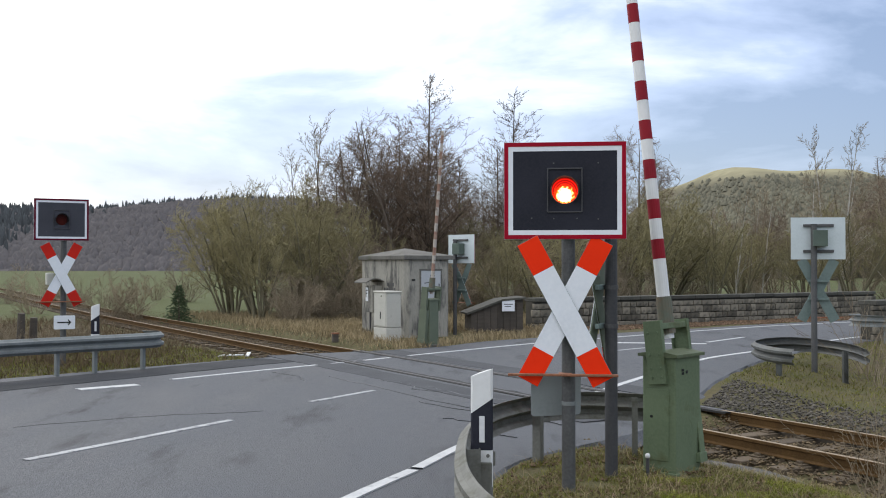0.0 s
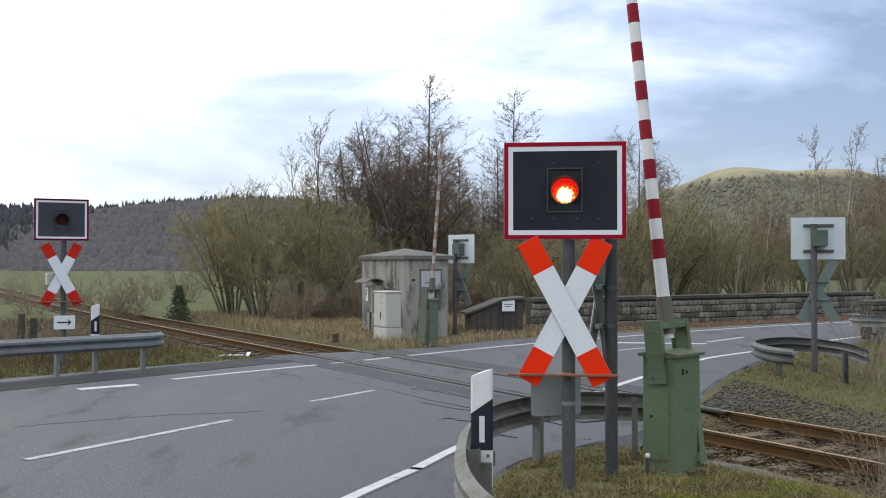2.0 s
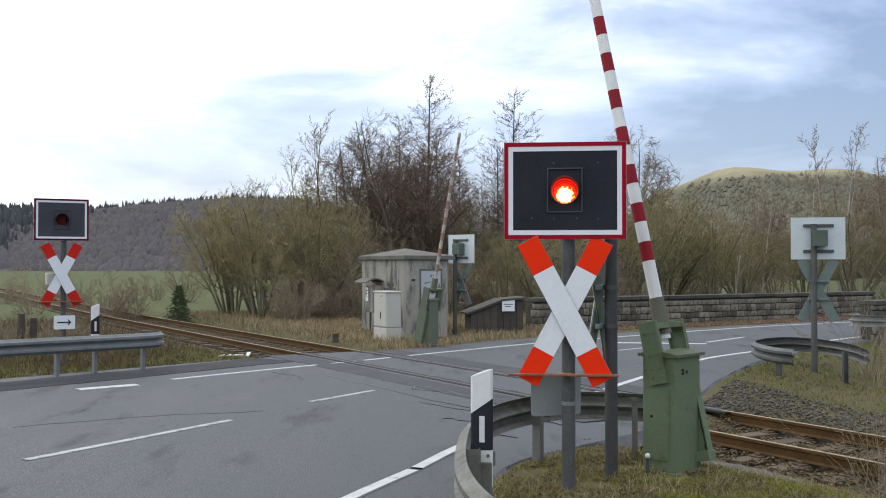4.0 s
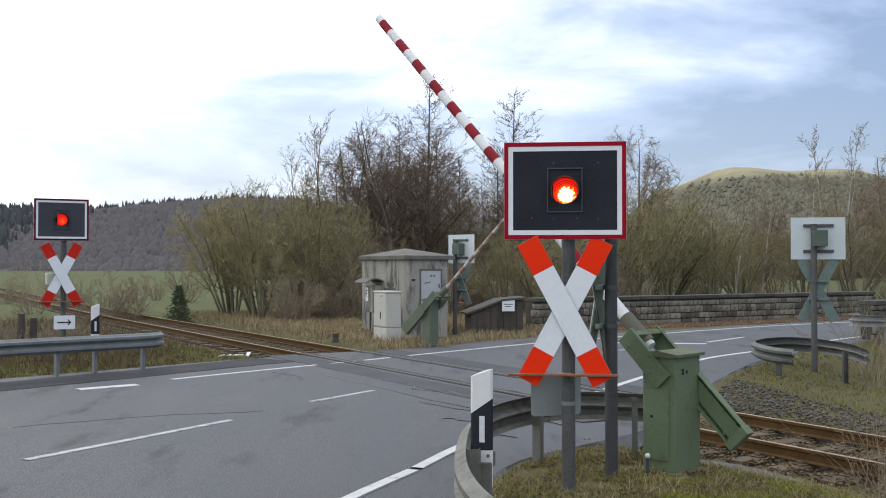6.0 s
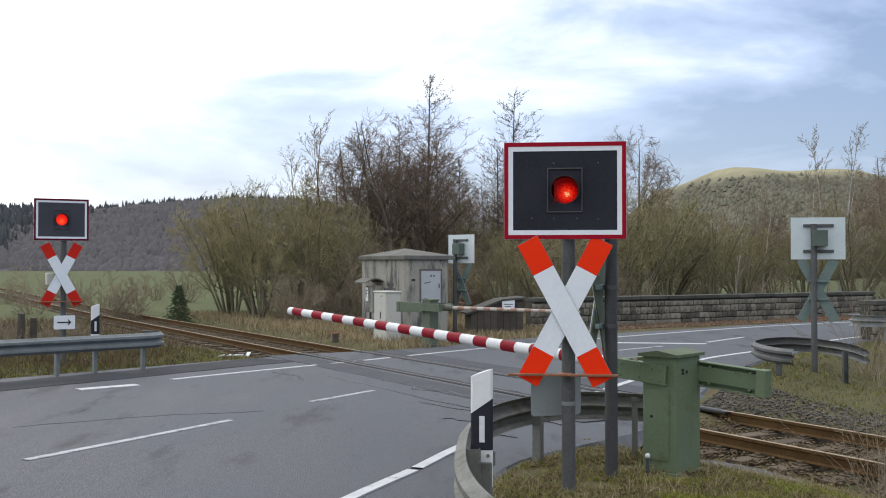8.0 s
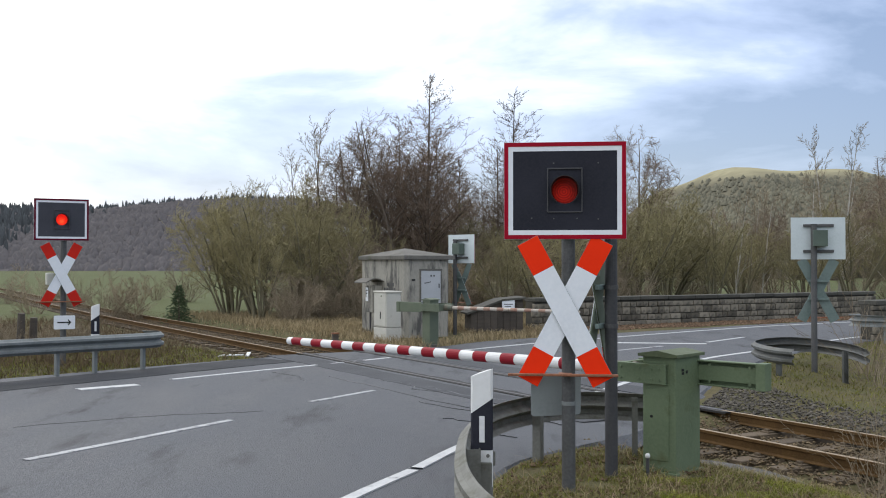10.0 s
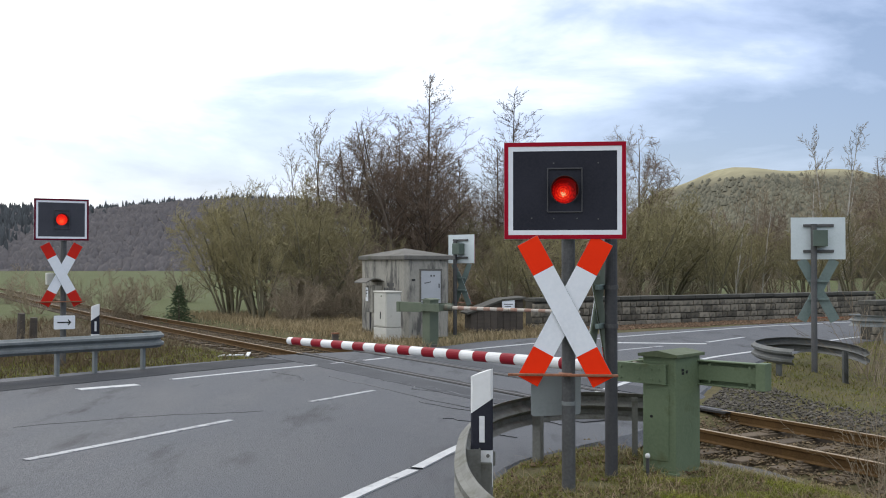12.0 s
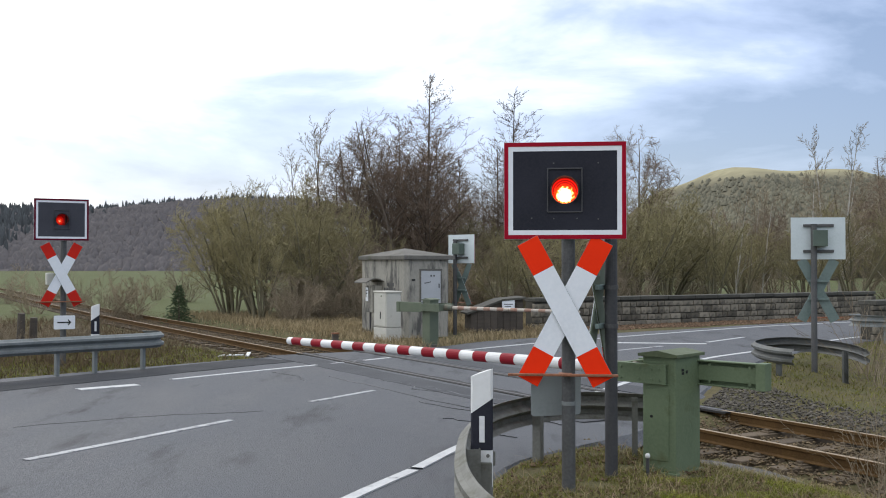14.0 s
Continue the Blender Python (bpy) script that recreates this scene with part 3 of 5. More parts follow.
def build_track():
    track = thing("railway_track", Matrix(), "single railway track with rusty rails on wooden sleepers", "railway track", kind="structure")
    head = [(-0.035, -0.035), (-0.035, -0.005), (-0.028, 0), (0.028, 0), (0.035, -0.005), (0.035, -0.035), (0.010, -0.05), (0.010, -0.125),
            (0.062, -0.14), (0.062, -0.15), (-0.062, -0.15), (-0.062, -0.14), (-0.010, -0.125), (-0.010, -0.05)]
    for side in (-0.7525, 0.7525):
        path = [on_track(u, side, 0.018) for u in np.arange(-120, 20.1, 4)]
        bm = sweep(path, head)
        for fc in bm.faces:
            fc.material_index = 1 if fc.normal.z > 0.9 and fc.calc_center_median().z > 0.0 else 0
        part("rail", bm, [M["rail_side"], M["rail_top"]], track)
    # sleepers outside the crossing; each with its two fastening plates in one mesh
    bm = box((2.5, 0.25, 0.14), (0, 0, 0), 0.012)
    for s in (-0.7525, 0.7525):
        box((0.34, 0.16, 0.02), (s, 0, 0.078), 0.004, bm=bm)
        for t in (-0.11, 0.11):
            box((0.05, 0.07, 0.035), (s + t, 0, 0.10), 0.006, bm=bm)
    me = bpy.data.meshes.new("sleeper"); bm.to_mesh(me); bm.free(); me.materials.append(M["sleeper"])
    for u in list(np.arange(-90, CROSS_A - 0.3, 0.63)) + list(np.arange(CROSS_B + 0.3, 8, 0.63)):
        o = new("sleeper", me); o.parent = track
        x, y, _ = on_track(u, 0)
        o.matrix_local = pose(x, y, -0.235, 0, random.uniform(-0.6, 0.6), math.degrees(math.atan2(TN[1], TN[0])) + random.uniform(-1.5, 1.5))
    return track


build_track()
# paved crossing: flangeway grooves along each rail
for off in (-0.83, -0.665, 0.665, 0.83):
    strip("flangeway", [on_track(u, off)[:2] for u in (CROSS_A - 0.2, -17, CROSS_B + 0.2)], 0.10 if abs(off) < 0.7 else 0.05, M["groove"], z=0.02, parent=road)
for off in (-0.7525, 0.7525):
    strip("rail_head", [on_track(u, off)[:2] for u in (CROSS_A, -17, CROSS_B)], 0.075, M["crossing_rail"], z=0.0235, parent=road)
for off, wd in ((-1.35, 0.7), (1.35, 0.7), (0, 1.15)):
    strip("asphalt_patch", [on_track(u, off)[:2] for u in (CROSS_A + 0.1, -17, CROSS_B - 0.1 - max(0.0, off + 0.3) * 0.95)], wd, M["asphalt_crossing"] if off else M["asphalt"], z=0.0155, parent=road, ragged=0.08)


def stones(name, count, place, lo, hi, material, label, category):
    """Broken stones: squashed octahedra with jitter."""
    base = np.array([(1, 0, 0), (-1, 0, 0), (0, 1, 0), (0, -1, 0), (0, 0, 1), (0, 0, -1)], float)
    tri = [(0, 2, 4), (2, 1, 4), (1, 3, 4), (3, 0, 4), (2, 0, 5), (1, 2, 5), (3, 1, 5), (0, 3, 5)]
    rng = np.random.default_rng(7)
    v, f = [], []
    for i in range(count):
        x, y, z = place(rng)
        s = rng.uniform(lo, hi)
        a = rng.uniform(0, 6.28)
        q = base * s * rng.uniform(0.6, 1.2, (6, 3)) * (1, 1, 0.7)
        c, sn = math.cos(a), math.sin(a)
        q = np.stack([q[:, 0] * c - q[:, 1] * sn, q[:, 0] * sn + q[:, 1] * c, q[:, 2]], 1) + (x, y, z)
        k = len(v)
        v += q.tolist(); f += [(p + k, r + k, t + k) for p, r, t in tri]
    ob = mesh_object(name, v, f, material)
    return tagged(ob, label, category, kind="stuff")


def ballast_place(rng):
    if rng.random() < 0.62:
        u = rng.uniform(CROSS_B + 0.1, 4)
    else:
        u = rng.uniform(-48, CROSS_A - 0.1)
    off = rng.normal(0, 0.95) if rng.random() < 0.8 else rng.uniform(-1.75, 3.3)
    x, y, _ = on_track(u, off)
    return x, y, float(land(x, y)) + rng.uniform(-0.01, 0.05) + 0.05 * (abs(off) < 1.3)


def shoulder_place(rng):
    while True:
        u, off = rng.uniform(-15, 3), 1.05 + 3.0 * rng.random() ** 1.3
        x, y, _ = on_track(u, off)
        if x > np.interp(y, [q[1] for q in RIGHT_EDGE], [q[0] for q in RIGHT_EDGE]) + 0.25:
            return x, y, float(land(x, y)) + rng.uniform(-0.015, 0.04)


stones("ballast_shoulder", 15000, shoulder_place, 0.016, 0.042, M["ballast_grey"], "grey-brown broken stone beside the rails", "ballast")
stones("ballast", 26000, ballast_place, 0.014, 0.034, M["ballast"], "brown broken-stone ballast between the sleepers", "ballast")


# ================= signals with cross and lamp =================
def rounded(w, h, r, n=4):
    pts = []
    for cx, cz, a0 in ((w / 2 - r, h / 2 - r, 0), (-w / 2 + r, h / 2 - r, 90), (-w / 2 + r, -h / 2 + r, 180), (w / 2 - r, -h / 2 + r, 270)):
        for i in range(n + 1):
            a = radians(a0 + 90 * i / n)
            pts.append((cx + r * math.cos(a), cz + r * math.sin(a)))
    return pts


def shifted(pts, dx, dz):
    return [(x + dx, z + dz) for x, z in pts]


def frame_ring(w, h, t, y0, y1, bm=None):
    bm = bm or bmesh.new()
    for sx, sz, at in ((w, t, (0, (h - t) / 2)), (w, t, (0, -(h - t) / 2)), (t, h - 2 * t, ((w - t) / 2, 0)), (t, h - 2 * t, (-(w - t) / 2, 0))):
        box((sx, abs(y1 - y0), sz), (at[0], (y0 + y1) / 2, at[1]), bm=bm)
    return bm


def add_cross(sig, zc, y, back_mat="green_back", red="red"):
    """St Andrew's cross, white with red ends, facing -y, its back grey-green."""
    L, W, R = 1.45, 0.205, 0.31
    for lean, dy in ((28, 0.0), (-28, -0.022)):
        t = pose(0, y + dy, zc, 0, lean, 0)
        arm = part("cross_arm", box((W, 0.005, L - 2 * R), (0, -0.007, 0), bevel=0.001), M["white"], sig)
        arm.matrix_local = t
        for s in (-1, 1):
            e1 = part("red_end", box((W, 0.005, R - 0.002), (0, -0.007, s * (L / 2 - R / 2)), bevel=0.001), M[red], arm, "orange-red reflective end")
        back = part("arm_back", box((W + 0.004, 0.014, L + 0.004), (0, 0.003, 0), bevel=0.003), M[back_mat], arm, "bare grey-green back")


def add_drum(sig, zc, y, r=0.118, far=False):
    """Added three-sided drum behind the round opening: lit, glowing and dark face. Its turning stands in for the lamp's
    flashing.
    """
    me = bpy.data.meshes.new("optic")
    a = r * 1.03
    rin = a / math.sqrt(3)
    v, f, uv = [], [], []
    for k in range(3):
        ang = radians(120 * k)
        c, s = math.cos(ang), math.sin(ang)
        for ux, uz in ((-1, -1), (1, -1), (1, 1), (-1, 1)):
            x, yy = ux * a, -rin
            v.append((x * c - yy * s, x * s + yy * c, uz * r))
        f.append((4 * k, 4 * k + 1, 4 * k + 2, 4 * k + 3))
    me.from_pydata(v, [], f)
    lay = me.uv_layers.new(name="UVMap")
    for p in me.polygons:
        p.material_index = p.index
        for li, c in zip(p.loop_indices, ((0, 0), (1, 0), (1, 1), (0, 1))):
            lay.data[li].uv = c
    for k in (("lamp_half", "lamp_red", "lamp_black") if far else ("lamp_half", "lamp_on", "lamp_off")):
        me.materials.append(M[k])
    ob = new("optic", me)
    ob.parent = sig
    ob.location = (0, y, zc)
    ob["label"] = "added turning drum that gives the red lamp its flashing"
    return ob


def build_signal(name, m, label, group, pole_r=0.062, hood=0.14, arrow=False, z_plate=2.79, pole_dx=0.03, bar=True, far_lamp=False, depth=0.24, pole_mat="post", plate_w=1.10, plate_h=0.88, paints=("plate_dark", "crimson", "red"), drop=0.0):
    """Crossing signal: pole, dark plate with white and crimson border, lamp, cross. It faces its -y."""
    sig = thing(name, m, label, "railway signal", group)
    top = z_plate + plate_h * 0.32
    part("pole", rod((pole_dx, 0.09, -0.3), (pole_dx, 0.09, top), pole_r, n=20), M[pole_mat], sig, smooth=False)
    part("pole_cap", rod((pole_dx, 0.09, top), (pole_dx, 0.09, top + 0.015), pole_r + 0.004, n=20), M["black"], sig)
    yp = -0.03
    # plate with a hole for the lamp: the field is a ring of quads round the opening
    bm = bmesh.new()
    n, ro = 32, 0.118
    w2, h2 = plate_w / 2 - 0.075, plate_h / 2 - 0.075
    inner, outer = [], []
    for i in range(n):
        a = 2 * math.pi * (i + 0.5) / n
        c, s = math.cos(a), math.sin(a)
        k = min(w2 / max(abs(c), 1e-6), h2 / max(abs(s), 1e-6))
        inner.append((ro * c, ro * s)); outer.append((k * c, k * s))
    vi = [bm.verts.new((x, yp - 0.012, z_plate + z)) for x, z in inner]
    vo = [bm.verts.new((x, yp - 0.012, z_plate + z)) for x, z in outer]
    vb = [bm.verts.new((x, yp + 0.01, z_plate + z)) for x, z in inner]
    for i in range(n):
        j = (i + 1) % n
        bm.faces.new((vi[i], vo[i], vo[j], vi[j])); bm.faces.new((vb[i], vi[i], vi[j], vb[j]))
    for cx in (-1, 1):
        for cz in (-1, 1):
            best = sorted(range(n), key=lambda q: (outer[q][0] - cx * w2) ** 2 + (outer[q][1] - cz * h2) ** 2)[:2]
            bm.faces.new((vo[best[0]], vo[best[1]], bm.verts.new((cx * w2, yp - 0.012, z_plate + cz * h2))))
    bmesh.ops.recalc_face_normals(bm, faces=bm.faces[:])
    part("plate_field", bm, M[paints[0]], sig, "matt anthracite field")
    o = part("white_border", frame_ring(plate_w - 0.07, plate_h - 0.07, 0.045, yp - 0.016, yp), M["white"], sig, "white inner border"); o.location.z = z_plate
    o = part("crimson_border", frame_ring(plate_w, plate_h, 0.037, yp - 0.02, yp - 0.006), M[paints[1]], sig, "crimson outer border"); o.location.z = z_plate
    back = bmesh.new()
    for sx in (-1, 1):
        box((plate_w / 2 - 0.14, 0.016, plate_h + 0.006), (sx * (plate_w / 4 + 0.073), yp + 0.004, z_plate), bm=back)
    for sz in (-1, 1):
        box((0.284, 0.016, plate_h / 2 - 0.15), (0, yp + 0.004, z_plate + sz * (plate_h / 4 + 0.078)), bm=back)
    part("plate_back", back, M["plate_back"], sig, "pale aluminium back")
    # lamp box behind, frame and hood in front
    bm = bmesh.new()
    for sx in (-1, 1):
        box((0.02, depth, 0.34), (sx * 0.135, yp + 0.015 + depth / 2, z_plate), bm=bm)
        box((0.25, depth, 0.02), (0, yp + 0.015 + depth / 2, z_plate + sx * 0.16), bm=bm)
    box((0.29, 0.02, 0.34), (0, yp + 0.02 + depth, z_plate), 0.006, bm=bm)
    part("lamp_housing", bm, M["housing"], sig, "grey-green lamp housing")
    bm = bmesh.new()
    box((0.32, 0.012, 0.014), (0, yp - 0.02, z_plate + 0.20), 0.003, bm=bm)
    box((0.30, 0.012, 0.012), (0, yp - 0.02, z_plate - 0.195), 0.003, bm=bm)
    box((0.012, 0.012, 0.39), (-0.155, yp - 0.02, z_plate), 0.003, bm=bm)
    box((0.012, 0.012, 0.39), (0.155, yp - 0.02, z_plate), 0.003, bm=bm)
    part("lamp_frame", bm, M["post_dark"], sig, "dark steel lamp frame")
    for rx, rz in ((-0.10, 0.25), (0.30, 0.25), (-0.10, -0.255), (0.11, -0.255), (-0.30, -0.25), (0.30, -0.26)):
        part("rivet", box((0.012, 0.006, 0.012), (rx, yp - 0.015, z_plate + rz), 0.002), M["post"], sig)
    bm = bmesh.new()
    nn = 28
    rings = []
    for rr, yy in ((0.119, yp - 0.005), (0.124, yp - hood), (0.132, yp - hood), (0.127, yp - 0.005)):
        ring = []
        for i in range(nn + 1):
            a = radians(-55 + 290 * i / nn)
            cut = 1.0 - 0.55 * (0.5 - 0.5 * math.sin(a)) if yy < yp - 0.01 else 1
            ring.append(bm.verts.new((rr * math.cos(a), yp - 0.005 + (yy - yp + 0.005) * cut, z_plate + rr * math.sin(a))))
        rings.append(ring)
    for r0, r1 in zip(rings, rings[1:] + rings[:1]):
        for i in range(nn):
            bm.faces.new((r0[i], r0[i + 1], r1[i + 1], r1[i]))
    bmesh.ops.recalc_face_normals(bm, faces=bm.faces[:])
    part("lamp_hood", bm, M["black"], sig, "black lamp hood")
    drum = add_drum(sig, z_plate, yp + 0.085, far=far_lamp) if depth > 0.2 else None
    for dz in (-0.27, 0.27):
        o = part("plate_bracket", box((0.62, 0.05, 0.06), (0, yp + 0.05, z_plate + dz), 0.008), M["post"], sig)
    zc = z_plate - plate_h / 2 - 0.655 - drop
    add_cross(sig, zc, -0.035, "far_green" if depth < 0.2 else "green_back", paints[2])
    for dz in (-0.19, 0.19):
        part("cross_bracket", box((0.42, 0.045, 0.05), (0, 0.0, zc + dz), 0.008), M["green_back"], sig)
        part("clamp", rod((pole_dx, 0.09, zc + dz - 0.02), (pole_dx, 0.09, zc + dz + 0.02), pole_r + 0.009, n=20), M["post"], sig)
    if bar:
        bm = box((0.99, 0.05, 0.022), (-0.02, -0.085, zc - 0.575), 0.006)
        box((0.12, 0.18, 0.018), (0.0, 0.0, zc - 0.575), 0.004, bm=bm)
        part("foot_bar", bm, M["rust"], sig, "rusty flat bar under the cross")
    return sig, drum


def facing(x, y, az, z=0.0):
    """Pose whose -y looks along the azimuth az (degrees from +x)."""
    return pose(x, y, z, 0, 0, az + 90)


sig_near, drum_near = build_signal("crossing_signal", facing(1.112, 9.53, -97), "flashing red crossing signal with white and red cross on grey post", "crossing signals")
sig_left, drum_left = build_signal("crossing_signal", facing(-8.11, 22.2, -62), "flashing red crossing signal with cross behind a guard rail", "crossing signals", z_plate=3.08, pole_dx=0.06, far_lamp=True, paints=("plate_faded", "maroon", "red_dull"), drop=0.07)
sig_right, drum_right = build_signal("crossing_signal", facing(7.92, 22.05, 82, -0.28), "crossing signal turned away, pale back and green cross arms", "crossing signals", z_plate=2.96, pole_dx=0.11)
sig_booth, drum_booth = build_signal("crossing_signal", facing(0.55, 32.4, 45), "crossing signal turned away beside the concrete hut", "crossing signals", z_plate=2.62, pole_dx=0.16)
sig_side, drum_side = build_signal("crossing_signal", facing(1.585, 10.36, 155), "crossing signal seen from behind on a dark post", "crossing signals", pole_mat="post_dark", z_plate=2.80, bar=False, depth=0.13)

# small plates on the signal posts
bm = prism(rounded(0.50, 0.38, 0.035), 0.0, 0.004)
o = part("sign_plate", bm, M["sign_grey"], sig_near, "grey back of a small road sign")
o.matrix_local = pose(-0.085, 0.20, 0.905, 0, 0, 24)
part("clamp", rod((0.03, 0.09, 0.83), (0.03, 0.09, 0.865), 0.073, n=20), M["steel"], sig_near)
bm = prism(shifted(rounded(0.43, 0.29, 0.02), 0.07, 0.90), -0.03, -0.012)
arrow_plate = part("direction_plate", bm, M["white"], sig_left, "white plate with a black arrow")
bm = box((0.27, 0.004, 0.028), (0.06, -0.034, 0.90))
prism([(0.21, 0.90), (0.14, 0.97), (0.14, 0.938), (0.175, 0.90), (0.14, 0.862), (0.14, 0.83)], -0.036, -0.032, bm)
part("arrow", bm, M["ink"], arrow_plate, "black arrow")
part("bell_box", box((0.16, 0.2, 0.26), (-0.2, 0.2, 1.82), 0.02), M["cabinet"], sig_left, "small pale warning bell box")


# ================= barriers =================
def build_barrier(name, m, label, length, paints, body_mat, far=False):
    """Barrier machine: housing, lid, door; boom with side arms and counterweight turns about the axle (local x is the closed boom)."""
    bar = thing(name, m, label, "barrier", "crossing barriers")
    zp = 1.01
    part("housing", box((0.26 if far else 0.38, 0.36 if far else 0.50, 1.25), (0, 0, 0.57), 0.012), body_mat, bar)
    part("plinth", box((0.34 if far else 0.44, 0.44 if far else 0.56, 0.12), (0, 0, -0.03), 0.01), M["concrete_dark"] if far else body_mat, bar)
    bm = bmesh.new()
    w, d = (0.15, 0.20) if far else (0.225, 0.285)
    lo = [bm.verts.new((sx * w, sy * d, 1.185)) for sx, sy in ((-1, -1), (1, -1), (1, 1), (-1, 1))]
    mi = [bm.verts.new((sx * w, sy * d, 1.215)) for sx, sy in ((-1, -1), (1, -1), (1, 1), (-1, 1))]
    r0, r1 = bm.verts.new((0, -d, 1.25)), bm.verts.new((0, d, 1.25))
    bm.faces.new(lo[::-1])
    for i in range(4):
        j = (i + 1) % 4
        bm.faces.new((lo[i], lo[j], mi[j], mi[i]))
    bm.faces.new((mi[0], mi[1], r0)); bm.faces.new((mi[2], mi[3], r1))
    bm.faces.new((mi[1], mi[2], r1, r0)); bm.faces.new((mi[3], mi[0], r0, r1))
    bmesh.ops.recalc_face_normals(bm, faces=bm.faces[:])
    part("lid", bm, M["green_dark"] if not far else body_mat, bar, "mossy ridged lid")
    door = part("door", box((0.2 if far else 0.25, 0.012, 0.72), (0.01, 0.184 if far else 0.254, 0.50), 0.004), body_mat, bar)
    part("lock", rod((0.08, 0.18 if far else 0.258, 0.58), (0.08, 0.2 if far else 0.27, 0.58), 0.014), M["black"], door, "black lock")
    xm = -0.133 if far else -0.193
    bm = box((0.006, 0.03, 0.03), (xm, 0.03, 1.03))
    for k in range(4):
        box((0.006, 0.016, 0.025), (xm - 0.001, 0.10 + 0.024 * (k % 2), 1.02 + 0.034 * (k // 2)), bm=bm)
    part("marking", bm, M["ink"], bar, "small dark stencil bars")
    part("axle", rod((0, -0.27, zp), (0, 0.27, zp), 0.035, n=16), M["post_dark"], bar)
    # boom, in its own space: pivot at the origin, boom along +x
    root, slim = 0.50, 0.72 if far else 1.0
    boom = part("boom", rod((root - 0.15, 0, 0), (length, 0, 0), 0.068 * slim, 0.052 * slim, n=18), paints[0], bar, "white tapering boom tube")
    boom.location = (0, 0, zp)
    x = length - 0.10
    k = 0
    while x > 1.0:
        r = (0.0535 + (length - x) / (length - root) * 0.0155) * slim
        r2 = (0.0535 + (length - x + 0.2) / (length - root) * 0.0155) * slim
        part("red_band", rod((x - 0.205, 0, 0), (x, 0, 0), r2, r, n=18), paints[1], boom, "red band")
        x -= 0.42
    part("tip", rod((length, 0, 0), (length + 0.02, 0, 0), 0.052 * slim, 0.03 * slim, n=18), paints[0], boom)
    for s in (1, -1):
        bm = box((root + 0.14, 0.022, 0.20), ((root - 0.14) / 2 + 0.04, s * 0.285, 0), 0.004)
        for zz in (0.094, -0.094):
            box((root + 0.14, 0.05, 0.012), ((root - 0.14) / 2 + 0.04, s * 0.265, zz), 0.002, bm=bm)
        for bx in (-0.03, 0.06, 0.20, 0.42):
            for bz in (-0.055, 0.055):
                bm = rod((bx, s * 0.297, bz), (bx, s * 0.310, bz), 0.012, n=6, bm=bm)
        part("side_arm", bm, body_mat, boom, "green channel arm with bolts")
    part("yoke", box((0.06, 0.57, 0.18), (root - 0.02, 0, 0), 0.006), body_mat, boom)
    part("socket", rod((root - 0.1, 0, 0), (root + 0.28, 0, 0), 0.088, 0.078, n=16), M["socket"], boom, "rust-stained grey socket")
    bm = box((0.86, 0.02, 0.25), (-0.50, -0.285, 0), 0.004)
    for zz in (0.122, -0.122):
        box((0.86, 0.10, 0.014), (-0.50, -0.24, zz), 0.003, bm=bm)
    box((0.10, 0.15, 0.272), (-0.89, -0.235, 0), 0.006, bm=bm)
    box((0.70, 0.06, 0.16), (-0.52, -0.25, 0), 0.006, bm=bm)
    for bx in (-0.76, -0.32):
        for bz in (-0.085, 0.085):
            rod((bx, -0.215, bz), (bx, -0.20, bz), 0.015, n=6, bm=bm)
    part("counterweight", bm, body_mat, boom, "green counterweight arm")
    return bar, boom


bar_near, boom_near = build_barrier("crossing_barrier", pose(2.35, 10.77, 0, 0, 0, 138), "green barrier machine with red and white boom", 6.1,
                                    (M["boom_white"], M["boom_red"]), M["green"])
bar_far, boom_far = build_barrier("crossing_barrier", pose(-0.33, 27.6, 0, 0, 0, -40), "faded green barrier machine with peeling boom before the hut", 4.62,
                                  (M["boom_old"], M["boom_old_red"]), M["far_green"], far=True)


# ================= guard rails and delineators =================
W_BEAM = [(0.0, -0.155), (0.012, -0.15), (0.045, -0.115), (0.08, -0.10), (0.08, -0.055), (0.02, -0.02), (0.0, 0.0), (0.02, 0.02), (0.08, 0.055),
          (0.08, 0.10), (0.045, 0.115), (0.012, 0.15), (0.0, 0.155)]
W_BEAM = W_BEAM + [(u - 0.006, v * 0.985) for u, v in W_BEAM[::-1]]


def build_guard_rail(name, path, posts, label, side=1, material="steel", top=0.75):
    g = thing(name, Matrix(), label, "guard rail", "guard rails")
    sec = [(u * side, v) for u, v in W_BEAM]
    p = [(q[0], q[1], q[2] if len(q) > 2 else top - 0.155) for q in path]
    part("beam", sweep(spline(p, 0.12), sec), M[material], g)
    for x, y, turn, *z in posts:
        zt = z[0] if z else top - 0.03
        t = pose(x, y, 0, 0, 0, turn)
        bm = bmesh.new()
        box((0.006, 0.10, zt + 0.45), (-0.03, 0, (zt - 0.45) / 2), bm=bm)
        box((0.06, 0.006, zt + 0.45), (0, 0.05, (zt - 0.45) / 2), bm=bm)
        box((0.06, 0.006, zt + 0.45), (0, -0.05, (zt - 0.45) / 2), bm=bm)
        o = part("rail_post", bm, M[material], g)
        o.matrix_local = t
    return g


